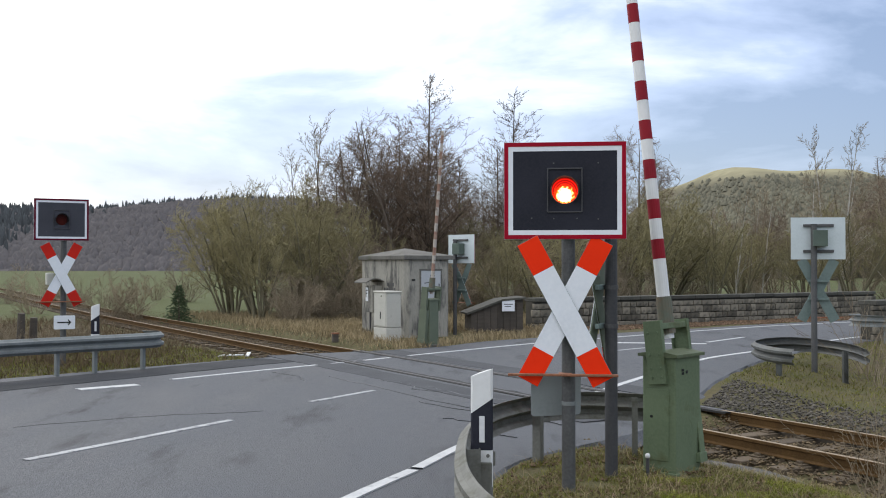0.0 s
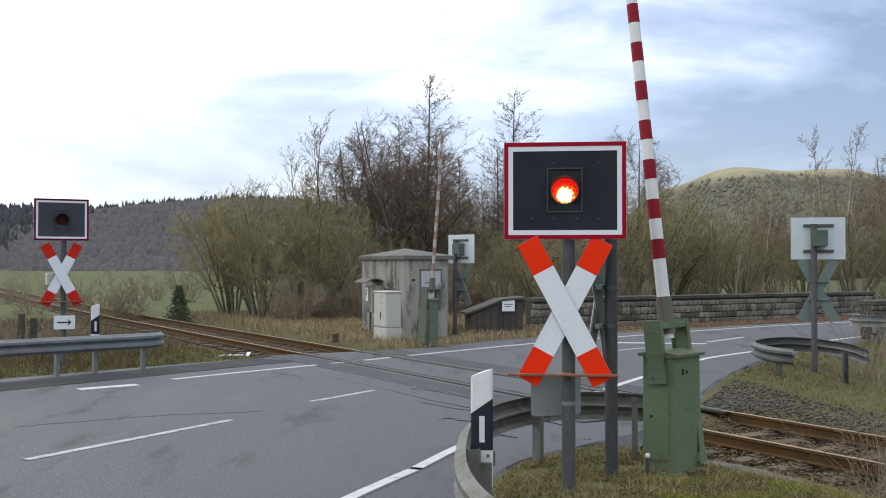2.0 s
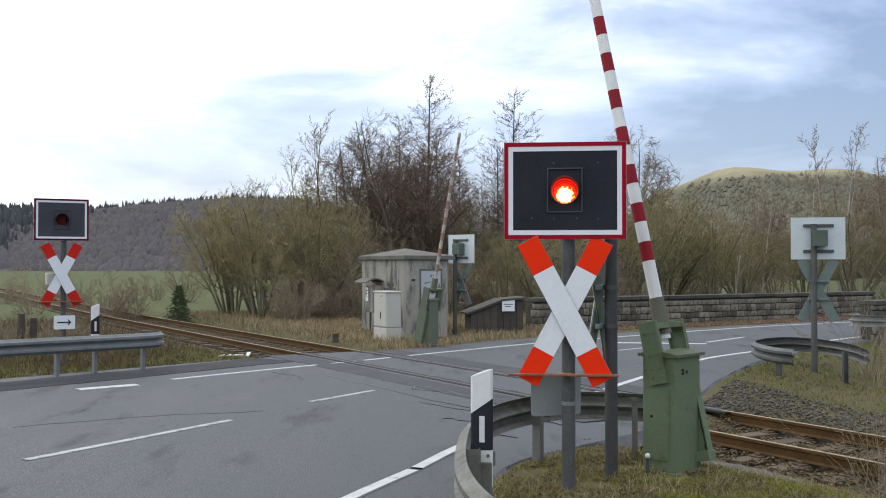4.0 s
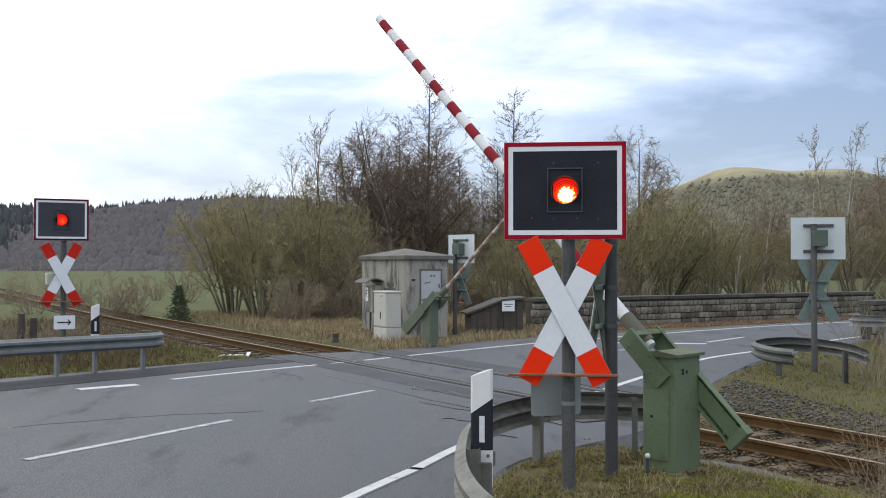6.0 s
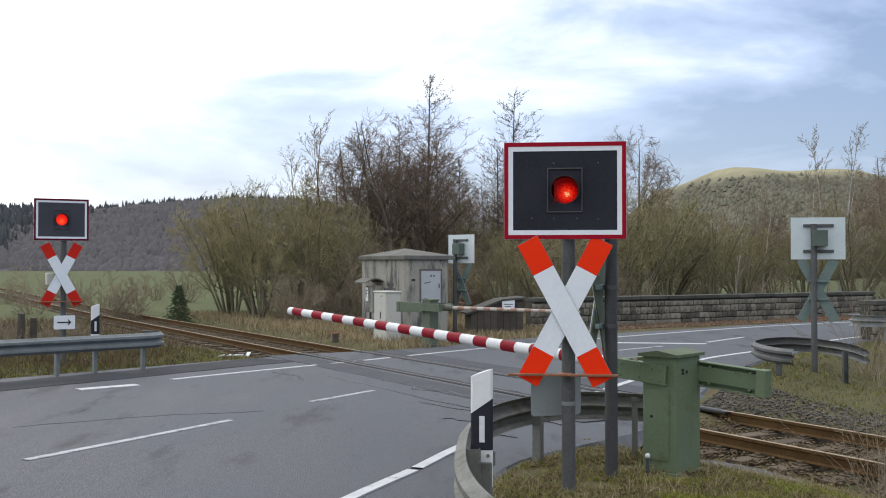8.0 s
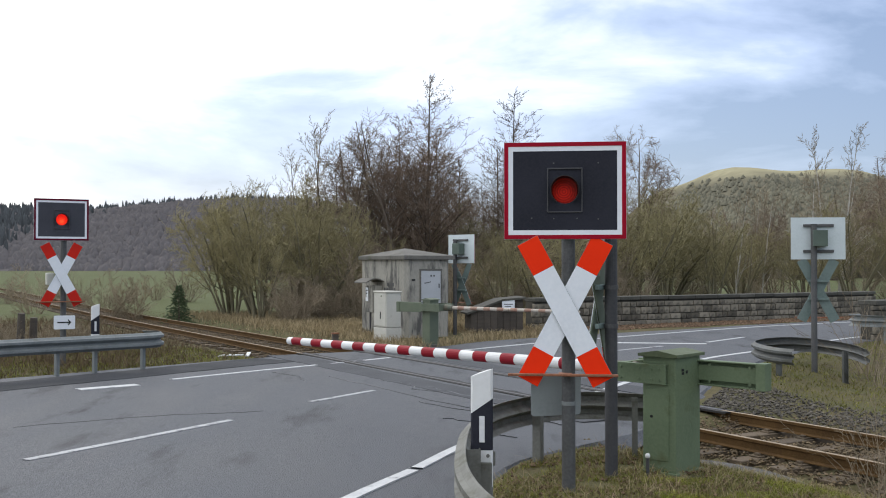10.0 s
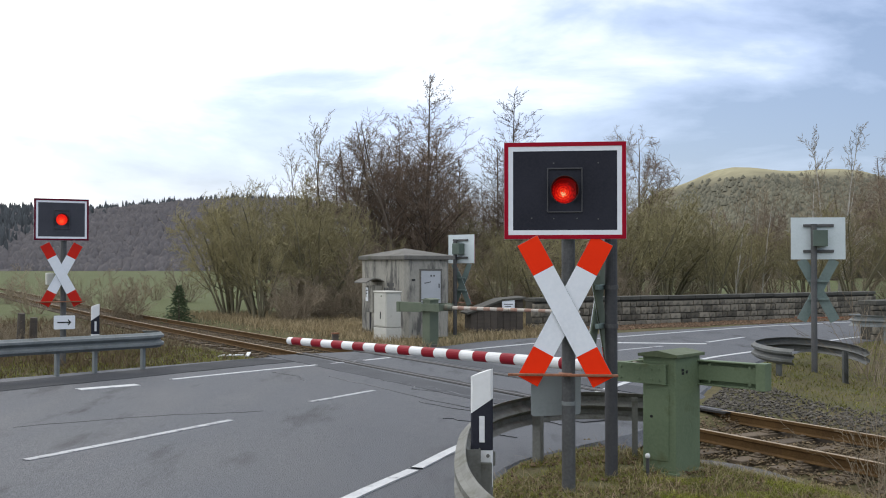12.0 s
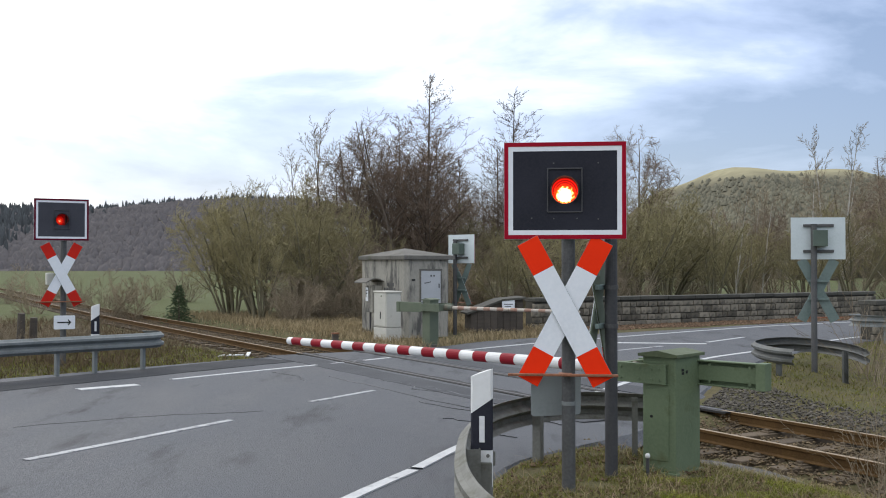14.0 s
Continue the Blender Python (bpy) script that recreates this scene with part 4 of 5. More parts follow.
build_guard_rail("guard_rail", [(1.3, 4.9), (0.80, 5.2), (0.50, 5.6), (0.31, 6.1), (0.20, 6.7), (0.16, 7.4), (0.195, 8.4), (0.265, 9.08), (0.47, 10.1), (0.80, 11.0, 0.56), (1.2, 11.6, 0.54), (1.65, 11.83, 0.53), (2.1, 11.75, 0.52), (2.7, 11.5, 0.52)],
                 [(0.23, 7.95, 95), (1.02, 11.25, 50, 0.70), (2.13, 11.63, -10, 0.64), (0.62, 5.5, 40)],
                 "dull weathered steel guard rail bent round the verge", side=-1, material="steel_old")
build_guard_rail("guard_rail", [(-14, 13.2), (-11, 16.1), (-8.15, 18.95), (-7.3, 19.8), (-6.4, 20.65), (-5.93, 21.12), (-5.8, 21.42), (-5.92, 21.7), (-6.3, 21.9)],
                 [(-10, 17.2, 45), (-7.34, 19.9, 45), (-6.82, 20.5, 45), (-6.08, 21.2, 45)],
                 "grey galvanised guard rail along the road", side=1)
build_guard_rail("guard_rail", [(6.75, 20.1, 0.345), (6.56, 20.45, 0.345), (6.47, 21.2, 0.35), (6.62, 22.2, 0.35), (7.15, 23.1, 0.35), (7.75, 23.45, 0.35), (8.2, 23.1, 0.34), (8.42, 22.2, 0.33), (8.42, 21.3, 0.32), (8.3, 20.55, 0.31)],
                 [(6.62, 20.62, 60, 0.42), (8.05, 20.95, -80, 0.40)],
                 "weathered guard rail looping round the signal post", side=-1, material="steel_dull")
build_guard_rail("guard_rail", [(11.75, 29.5), (11.35, 29.25), (11.3, 28.8), (11.7, 28.35), (12.6, 28.0), (14.5, 27.4), (18, 26.4)][::-1],
                 [(12.0, 28.4, -30), (14.2, 27.7, -30)],
                 "curved guard rail end before the stone parapet", side=1)


def build_delineator(m, label):
    d = thing("delineator_post", m, label, "delineator post", "delineator posts")
    tri = [(-0.07, -0.045), (0.07, -0.045), (0.085, -0.02), (0.03, 0.07), (-0.03, 0.07), (-0.085, -0.02)]

    def slab(z0, z1, slope0, slope1):
        bm = bmesh.new()
        a = [bm.verts.new((x, y, z0 + slope0 * x)) for x, y in tri]
        b = [bm.verts.new((x, y, z1 + slope1 * x)) for x, y in tri]
        bm.faces.new(a[::-1]); bm.faces.new(b)
        for i in range(6):
            bm.faces.new((a[i], a[(i + 1) % 6], b[(i + 1) % 6], b[i]))
        return bm
    part("white_body", slab(1.035, 1.29, 0.7, 0.35), M["boom_white"], d, "white slanted top")
    part("black_band", slab(0.70, 1.034, 0.0, 0.7), M["plate_dark"], d, "black band")
    part("foot", slab(0.42, 0.699, 0, 0), M["boom_white"], d)
    part("reflector", box((0.042, 0.01, 0.20), (0.004, -0.048, 0.86), 0.003), M["glass_reflector"], d, "white rectangular reflector")
    bm = box((0.2, 0.02, 0.11), (0, 0.02, 0.63), 0.004)
    for s in (-1, 1):
        rod((s * 0.05, -0.06, 0.66), (s * 0.05, -0.035, 0.66), 0.014, n=8, bm=bm)
    box((0.16, 0.12, 0.30), (0.0, 0.0, 0.46), 0.01, bm=bm)
    part("bracket", bm, M["steel_old"], d, "steel bracket with bolts")
    return d


build_delineator(pose(0.30, 8.04, 0, 0, 0, -8), "white delineator post with black band clamped to guard rail")
build_delineator(pose(-7.15, 21.5, 0, 0, 0, 25), "white delineator post behind the grey guard rail")


# ================= hut and cabinets by the track =================
def build_hut():
    c, ang = (-1.1, 30.8), math.degrees(math.atan2(TN[1], TN[0]))
    hut = thing("relay_hut", pose(*c, 0, 0, 0, ang), "small concrete relay hut with stained walls", "hut")
    # local x runs along the door face, local y away from the road; the near corner is the origin
    wx, wy, h, t = 1.52, 2.95, 2.28, 0.2
    bm = bmesh.new()
    o = [(0.12, 0), (wx - 0.12, 0), (wx, 0.12), (wx, wy), (0, wy), (0, 0.12)]
    a = [bm.verts.new((x, y, -0.2)) for x, y in o]; b = [bm.verts.new((x, y, h)) for x, y in o]
    for i in range(6):
        bm.faces.new((a[i], a[(i + 1) % 6], b[(i + 1) % 6], b[i]))
    bm.faces.new(b)
    bmesh.ops.recalc_face_normals(bm, faces=bm.faces[:])
    part("wall", bm, M["concrete"], hut, "pale stained render")
    bm = bmesh.new()
    e2 = 0.10
    lo = [(-e2, -e2), (wx + e2, -e2), (wx + e2, wy + e2), (-e2, wy + e2)]
    a = [bm.verts.new((x, y, h)) for x, y in lo]; b = [bm.verts.new((x, y, h + 0.12)) for x, y in lo]
    ap = bm.verts.new((wx / 2, wy / 2, h + 0.36))
    bm.faces.new(a[::-1])
    for i in range(4):
        j = (i + 1) % 4
        bm.faces.new((a[i], a[j], b[j], b[i])); bm.faces.new((b[i], b[j], ap))
    bmesh.ops.recalc_face_normals(bm, faces=bm.faces[:])
    bmesh.ops.bevel(bm, geom=[q for q in bm.edges if abs(q.verts[0].co.z - q.verts[1].co.z) < 0.01], offset=0.015, segments=2, affect="EDGES")
    part("roof", bm, M["concrete_dark"], hut, "low hipped concrete roof slab")
    door = part("door", box((0.66, 0.05, 0.98), (0.84, -0.012, 1.46), 0.008), M["door_grey"], hut, "pale grey steel hatch door")
    bm = box((0.76, 0.07, 0.05), (0.84, -0.01, 1.98)); box((0.04, 0.04, 1.0), (0.49, -0.01, 1.45), bm=bm); box((0.04, 0.04, 1.0), (1.19, -0.01, 1.45), bm=bm)
    part("door_frame", bm, M["concrete_dark"], hut)
    bm = box((0.02, 0.02, 0.13), (1.11, -0.045, 1.5), 0.004)
    part("handle", bm, M["black"], door, "black handle")
    bm = box((0.22, 0.006, 0.025), (0.72, -0.04, 1.60), turn=pose(0, 0, 0, 0, -10, 0)); box((0.05, 0.006, 0.05), (0.84, -0.04, 1.80), bm=bm); box((0.05, 0.006, 0.05), (0.94, -0.04, 1.80), bm=bm)
    part("sticker", bm, M["post"], door, "small grey sticker bars")
    part("vent", box((0.10, 0.03, 0.05), (0.26, -0.01, 1.68), 0.005), M["black"], hut)
    bm = bmesh.new()
    for k, (w, z) in enumerate(((0.10, 1.53), (0.10, 1.53), (0.12, 1.53), (0.10, 1.38), (0.10, 1.38), (0.10, 1.38), (0.10, 1.38), (0.10, 1.38))):
        y = (1.15 - 0.17 * k) if k < 3 else (1.35 - 0.16 * (k - 3))
        box((0.006, w, 0.10), (-0.004, y, z), bm=bm)
    part("stencil_bars", bm, M["post"], hut, "faded grey stencil bars")
    # meter box with curved hood on the side wall
    mb = part("meter_box", box((0.34, 0.5, 0.82), (-0.19, 1.75, 1.08), 0.015), M["concrete"], hut, "pale meter box on the wall")
    part("meter_plate", box((0.01, 0.17, 0.42), (-0.367, 1.85, 1.22), 0.003), M["white"], mb, "white plate with dark bars")
    bm = box((0.006, 0.028, 0.24), (-0.374, 1.895, 1.24)); box((0.006, 0.10, 0.03), (-0.374, 1.845, 1.345), bm=bm); box((0.006, 0.08, 0.03), (-0.374, 1.855, 1.25), bm=bm)
    part("letter_f", bm, M["ink"], mb, "black letter F")
    arc = [(-0.62 + 0.075 * i, 1.60 + 0.12 * math.sin(math.pi * i / 9)) for i in range(10)]
    bm = prism(arc + [(x, z - 0.035) for x, z in arc[::-1]], 1.4, 2.25)
    part("hood", bm, M["concrete_dark"], mb, "curved weathered hood")
    for y in (1.6, 1.95):
        part("conduit", rod((-0.2, y, -0.1), (-0.2, y, 0.7), 0.03, n=10), M["post_dark"], hut)
    return hut


build_hut()


def build_cabinet():
    ang = math.degrees(math.atan2(TN[1], TN[0]))
    c = thing("switch_cabinet", pose(-1.58, 29.75, 0, 0, 0, ang), "cream plastic switch cabinet beside the hut", "cabinet")
    part("base", box((0.48, 0.80, 0.52), (0, 0, 0.09), 0.012), M["cabinet"], c)
    part("body", box((0.46, 0.78, 0.98), (0, 0, 0.85), 0.02), M["cabinet"], c)
    part("roof", box((0.52, 0.84, 0.05), (0, 0, 1.36), 0.02), M["cabinet"], c)
    d = part("door", box((0.02, 0.72, 0.90), (-0.235, 0, 0.85), 0.006), M["cabinet"], c)
    part("handle", box((0.02, 0.035, 0.2), (-0.25, -0.05, 0.7), 0.005), M["black"], d, "black handle")
    bm = box((0.015, 0.05, 0.05), (-0.247, -0.1, 1.24), 0.004)
    part("badge", bm, M["far_green"], d)
    return c


build_cabinet()


def build_bin():
    """Low dark plank store with a sloping lid beside the parapet."""
    s = thing("plank_store", pose(1.72, 32.9, 0.07, 0, 0, 8), "low dark plank store with a sloping lid and white notice", "shed")
    out = [(-0.95, 0), (0.7, 0), (0.7, 0.99), (0.05, 0.93), (-0.95, 0.56)]
    part("wall", prism(out, -0.5, 0.6), M["wood_dark"], s)
    lid = [(-1.08, 0.575), (-1.06, 0.52), (0.05, 0.935), (0.78, 1.0), (0.78, 1.06), (0.03, 0.995)]
    part("lid", prism(lid, -0.62, 0.72), M["cope"], s, "grey weathered lid")
    for k in range(8):
        x = -0.84 + 0.205 * k
        top = min(0.58 + (x + 0.95) * 0.37, 0.92)
        part("plank", box((0.195, 0.02, top - 0.04), (x, -0.515, (top - 0.04) / 2), 0.003), M["wood_dark"], s)
    p = part("notice", box((0.40, 0.015, 0.36), (0.22, -0.60, 0.80), 0.004), M["white"], s, "white notice plate")
    bm = box((0.28, 0.004, 0.025), (0.22, -0.610, 0.84)); box((0.2, 0.004, 0.025), (0.20, -0.610, 0.77), bm=bm)
    part("notice_bars", bm, M["post"], p)
    for x in (-0.8, 0.5):
        part("leg", box((0.14, 0.14, 0.5), (x, -0.4, -0.2), 0.01), M["mortar"], s)


build_bin()
# point marker by the track and small odds and ends
tm = thing("track_marker", pose(-3.05, 29.6, -0.05, 0, 0, 20), "small dark track marker block in the ballast edge", "marker")
part("body", box((0.17, 0.16, 0.24), (0, 0, 0.10), 0.02), M["wood_dark"], tm)
part("cap", box((0.20, 0.19, 0.04), (0, 0, 0.235), 0.012), M["rust"], tm)
cap = thing("white_cap", pose(2.02, 10.35, 0.0, 0, 0, 0), "small white cable cap on a stub in the grass", "cap")
part("stub", rod((0, 0, -0.1), (0, 0, 0.22), 0.018, n=10), M["post_dark"], cap)
b2 = bmesh.new(); bmesh.ops.create_uvsphere(b2, u_segments=12, v_segments=8, radius=0.026)
o = part("cap", b2, M["boom_white"], cap, smooth=True); o.location = (0, 0, 0.23)
lit = thing("litter", pose(-4.9, 24.6, -0.03, 0, 0, 30), "crumpled white paper litter on the verge", "litter")
bm = bmesh.new()
for k in range(5):
    box((random.uniform(0.1, 0.22), 0.1, 0.03), (0.16 * k - 0.3, random.uniform(-0.05, 0.05), 0.03), 0.008, turn=pose(0, 0, 0, random.uniform(-20, 20), random.uniform(-20, 20), random.uniform(0, 90)), bm=bm)
part("paper", bm, M["boom_white"], lit)
for px, py, hh in ((-10.1, 25.0, 0.72), (-9.9, 25.25, 0.6)):
    st = thing("old_post", pose(px, py, -0.05, 3, 2, 10), "short rotten grey timber post in the verge", "post", "old posts")
    part("stump", rod((0, 0, -0.2), (0, 0, hh + 0.3), 0.11, 0.085, n=9), M["wood_dark"], st)


# ================= stone parapets =================
def build_wall(name, p0, p1, height, label, detail=True, thick=0.45):
    p0, p1 = np.array(p0, float), np.array(p1, float)
    L = float(np.linalg.norm(p1 - p0))
    ang = math.degrees(math.atan2(*(p1 - p0)[::-1]))
    w = thing(name, pose(*p0, -0.1, 0, 0, ang), label, "wall", kind="structure")
    part("core", box((L, thick - 0.06, height), (L / 2, 0, height / 2)), M["mortar"], w)
    rng = random.Random(5)
    x = 0
    while x < L:
        l = min(rng.uniform(0.9, 1.4), L - x)
        part("coping", box((l - 0.015, thick + 0.16, 0.13), (x + l / 2, 0, height + 0.065 + rng.uniform(-0.008, 0.008)), 0.02), M["cope"], w)
        x += l
    shapes = {}
    z, course = 0.0, 0
    heights = [0.25, 0.22, 0.26, 0.20, 0.24]
    while z < height - 0.1:
        h = min(heights[course % 5], height - z)
        x = -rng.uniform(0, 0.3)
        while x < L:
            l = rng.choice((0.26, 0.34, 0.42, 0.52))
            if x + l > 0.02 and x < L - 0.05:
                key = (l, round(h, 2), rng.randrange(2))
                if key not in shapes:
                    b = box((l - 0.025, 0.10, h - 0.025), bevel=0.022)
                    for v in b.verts:
                        v.co.y += rng.uniform(-0.012, 0.012); v.co.z += rng.uniform(-0.006, 0.006)
                    me = bpy.data.meshes.new("stone"); b.to_mesh(me); b.free(); me.materials.append(M["stone"])
                    shapes[key] = me
                o = new("stone", shapes[key]); o.parent = w
                o.location = (min(max(x + l / 2, 0.1), L - 0.1), -thick / 2 + rng.uniform(-0.02, 0.02), z + h / 2)
            x += l
        z += h; course += 1
    return w


build_wall("wall_parapet", (2.9, 35.2), (18.2, 44.6), 0.98, "weathered sandstone parapet wall with coping slabs")
build_wall("wall_parapet_near", (12.05, 29.75), (21.5, 36.2), 1.08, "weathered stone parapet at the bridge approach")


# ================= trees =================
def tube_mesh(segs, sides):
    """Tapered tubes for many segments at once: rows of x0 y0 z0 x1 y1 z1 r0 r1."""
    s = np.array(segs, float)
    a, b, r0, r1 = s[:, :3], s[:, 3:6], s[:, 6], s[:, 7]
    d = b - a
    d /= np.linalg.norm(d, axis=1)[:, None] + 1e-9
    ref = np.where(np.abs(d[:, 2:3]) > 0.9, np.array([[1.0, 0, 0]]), np.array([[0, 0, 1.0]]))
    u = np.cross(d, ref); u /= np.linalg.norm(u, axis=1)[:, None] + 1e-9
    w = np.cross(d, u)
    rings = []
    for p, r in ((a, r0), (b, r1)):
        for k in range(sides):
            t = 2 * math.pi * k / sides
            rings.append(p + (u * math.cos(t) + w * math.sin(t)) * r[:, None])
    v = np.stack(rings, 1).reshape(-1, 3)
    base = (np.arange(len(s)) * 2 * sides)[:, None]
    q = np.concatenate([base + np.array([[k, (k + 1) % sides, sides + (k + 1) % sides, sides + k]]) for k in range(sides)], 0)
    return v.tolist(), q.tolist()


def outside(p, dome):
    """Past the uneven dome that bounds a crown: centre height, radius, height above and below."""
    zc, rx, ru, rd = dome
    a = math.atan2(p[1], p[0])
    e = 1 + 0.10 * math.sin(3 * a + 1.3 * zc) + 0.07 * math.sin(7 * a + p[2])
    dz = (p[2] - zc) / (ru if p[2] > zc else rd)
    return (p[0] * p[0] + p[1] * p[1]) / (rx * e) ** 2 + dz * dz / (e * e) > 1


def grow(rng, big, small, p, d, length, r, level, style):
    """One limb and all that springs from it."""
    n = style["segs"][level]
    step = length / n
    wob, up = style["wobble"][level], style["up"][level]
    last = level == len(style["segs"]) - 1
    dome = style.get("dome")
    for i in range(n):
        d = d + rng.normal(0, wob, 3) + np.array((0, 0, up))
        d /= np.linalg.norm(d)
        q = p + d * step
        if dome and (level or "stems" in style) and outside(q, dome) and (not level or rng.random() < 0.85):
            return
        f0, f1 = 1 - i / n, 1 - (i + 1) / n
        ra, rb = max(r * (f0 * 0.85 + 0.15), style["rmin"]), max(r * (f1 * 0.85 + 0.15), style["rmin"] * 0.7)
        (small if r < 0.022 else big).append((*p, *q, ra, rb))
        if not last and (i + 1) / n > style["from"][level]:
            k = style["kids"][level]
            for _ in range(int(k) + (rng.random() < k - int(k))):
                side = rng.normal(0, 1, 3); side -= d * side.dot(d); side /= np.linalg.norm(side) + 1e-9
                a = radians(rng.uniform(*style["angle"][level]))
                nd = d * math.cos(a) + side * math.sin(a)
                t = (i + 1) / n
                ln = style["ratio"][level] * length * (rng.uniform(0.6, 1.1)) * (1 - t * style["cone"][level]) ** style.get("pow", 1.0)
                grow(rng, big, small, p + (q - p) * rng.random(), nd, ln, max(rb * style["thin"][level], style["rmin"]), level + 1, style)
        p = q


STYLES = {
    "alder": dict(h=12, r=0.12, segs=(34, 7, 4, 1), wobble=(0.010, 0.03, 0.06, 0.1), up=(0.05, 0.015, 0.02, 0.0), kids=(3.0, 1.2, 1.1, 0), angle=((46, 70), (30, 55), (30, 60), (0, 0)),
                  ratio=(0.52, 0.30, 0.55, 0), cone=(0.95, 0.5, 0.4, 0), thin=(0.30, 0.5, 0.6, 0), rmin=0.0085, pow=0.8, **{"from": (0.14, 0.12, 0.1, 0)}),
    "round": dict(h=10.2, r=0.115, segs=(9, 7, 5, 1), wobble=(0.05, 0.07, 0.09, 0.09), up=(0.03, 0.03, 0.02, 0.0), kids=(2.9, 2.5, 3.5, 0),
                  angle=((26, 60), (28, 60), (30, 65), (0, 0)), ratio=(0.58, 0.50, 0.42, 0), cone=(0.35, 0.35, 0.3, 0), thin=(0.5, 0.5, 0.5, 0), rmin=0.0085, dome=(5.6, 2.7, 5.0, 4.4),
                  **{"from": (0.20, 0.2, 0.12, 0)}),
    "slim": dict(h=9.0, r=0.08, segs=(13, 6, 4, 1), wobble=(0.025, 0.05, 0.07, 0.08), up=(0.03, 0.06, 0.04, 0.0), kids=(1.9, 1.4, 1.4, 0), angle=((26, 50), (25, 50), (25, 55), (0, 0)),
                 ratio=(0.36, 0.42, 0.45, 0), cone=(0.6, 0.4, 0.3, 0), thin=(0.42, 0.5, 0.6, 0), rmin=0.0078, **{"from": (0.2, 0.15, 0.1, 0)}),
    "willow": dict(h=6.6, r=0.07, segs=(9, 6, 4, 1), wobble=(0.06, 0.08, 0.10, 0.10), up=(-0.03, 0.01, 0.0, 0.0), kids=(1.8, 1.6, 2.3, 0), angle=((18, 50), (22, 58), (25, 65), (0, 0)),
                   ratio=(0.46, 0.46, 0.42, 0), cone=(0.35, 0.3, 0.2, 0), thin=(0.5, 0.5, 0.6, 0), rmin=0.0068, stems=6, lean=0.62, dome=(2.9, 2.9, 3.1, 3.1), **{"from": (0.30, 0.15, 0.1, 0)}),
    "sprig": dict(h=3.2, r=0.02, segs=(6, 4, 3), wobble=(0.09, 0.09, 0.1), up=(-0.02, 0.02, 0.0), kids=(0.6, 0.5, 0), angle=((20, 50), (25, 55), (0, 0)),
                  ratio=(0.45, 0.4, 0), cone=(0.4, 0.3, 0), thin=(0.6, 0.6, 0), rmin=0.007, stems=9, **{"from": (0.2, 0.2, 0)}),
    "brush": dict(h=3.2, r=0.025, segs=(6, 4, 1), wobble=(0.10, 0.13, 0.15), up=(-0.03, 0.0, 0.0), kids=(2.2, 2.3, 0), angle=((22, 60), (25, 65), (0, 0)),
                  ratio=(0.45, 0.42, 0), cone=(0.4, 0.3, 0), thin=(0.55, 0.6, 0), rmin=0.0072, stems=12, dome=(1.3, 1.9, 1.7, 1.6), **{"from": (0.1, 0.1, 0)}),
}


def build_tree(kind, seed, name, label, bark, twig, category="tree"):
    rng = np.random.default_rng(seed)
    st = STYLES[kind]
    big, small, limbs = [], [], []
    for k in range(st.get("stems", 1)):
        if "stems" in st:
            a = rng.uniform(0, 6.28); lean = rng.uniform(0.05, st.get("lean", 0.75))
            d = np.array((math.cos(a) * lean, math.sin(a) * lean, 1.0)); d /= np.linalg.norm(d)
            p = np.array((math.cos(a) * rng.uniform(0, 0.5), math.sin(a) * rng.uniform(0, 0.5), -0.2))
            grow(rng, big, small, p, d, st["h"] * rng.uniform(0.7, 1.1), st["r"] * rng.uniform(0.7, 1.2), 0, st)
            limbs.append(big); big = []
        else:
            grow(rng, big, small, np.array((0, 0, -0.3)), np.array((0, 0, 1.0)), st["h"], st["r"], 0, st)
    t = thing(name, Matrix.Translation((0, -60, -60)), label, category, kind + " trees")
    if kind in ("sprig", "brush"):
        v, f = tube_mesh([q for limb in limbs for q in limb] + small, 3)
        ob = mesh_object("crown", v, f, twig, t)
        ob["kind"] = "stuff"
        return t
    for limb in limbs or [big]:
        v, f = tube_mesh(limb, 5)
        mesh_object("stem" if limbs else "trunk", v, f, bark, t)
    v, f = tube_mesh(small, 3)
    mesh_object("crown", v, f, twig, t)
    return t


def plant(proto, x, y, scale=1.0, turn=None, first=None):
    m = pose(x, y, float(land(x, y)) + 0.02, 0, 0, random.uniform(0, 360) if turn is None else turn)
    if proto["free"]:
        proto["free"] = False
        o = proto["ob"]
        o.matrix_world = m
    else:
        o = copy_thing(proto["ob"], m)
    s = scale if isinstance(scale, (tuple, list)) else (scale, scale, scale)
    o.scale = s
    return o


def proto(*a, **k):
    return {"ob": build_tree(*a, **k), "free": True}


P_ALDER = [proto("alder", s, "alder_tree", "bare conical alder with fine dark twigs", M["bark"], M["twig"]) for s in (11, 12)]
P_ROUND = [proto("round", s, "bare_tree", "bare broad-crowned tree with brown twigs", M["bark"], M["twig"]) for s in (21, 22, 23)]
P_SLIM = [proto("slim", s, "slim_tree", "slim bare tree with upright grey twigs", M["bark"], M["twig_grey"]) for s in (31, 32)]
P_BIRCH = [proto("slim", s, "birch_tree", "bare birch with a white trunk", M["birch"], M["twig_grey"]) for s in (41, 42)]
P_WILLOW = [proto("willow", s, "willow_shrub", "bare olive-yellow willow shrub with many stems", M["bark_olive"], M["twig_olive"], "shrub") for s in (51, 52, 53)]
P_BRUSH = [proto("brush", s, "brushwood", "low bare grey-brown brushwood", M["twig_grey"], M["twig_grey"], "shrub") for s in (61, 62)]

# the tall group behind the hut
plant(P_ALDER[0], -0.76, 52, 0.985)
plant(P_ALDER[1], 3.85, 56, 0.97)
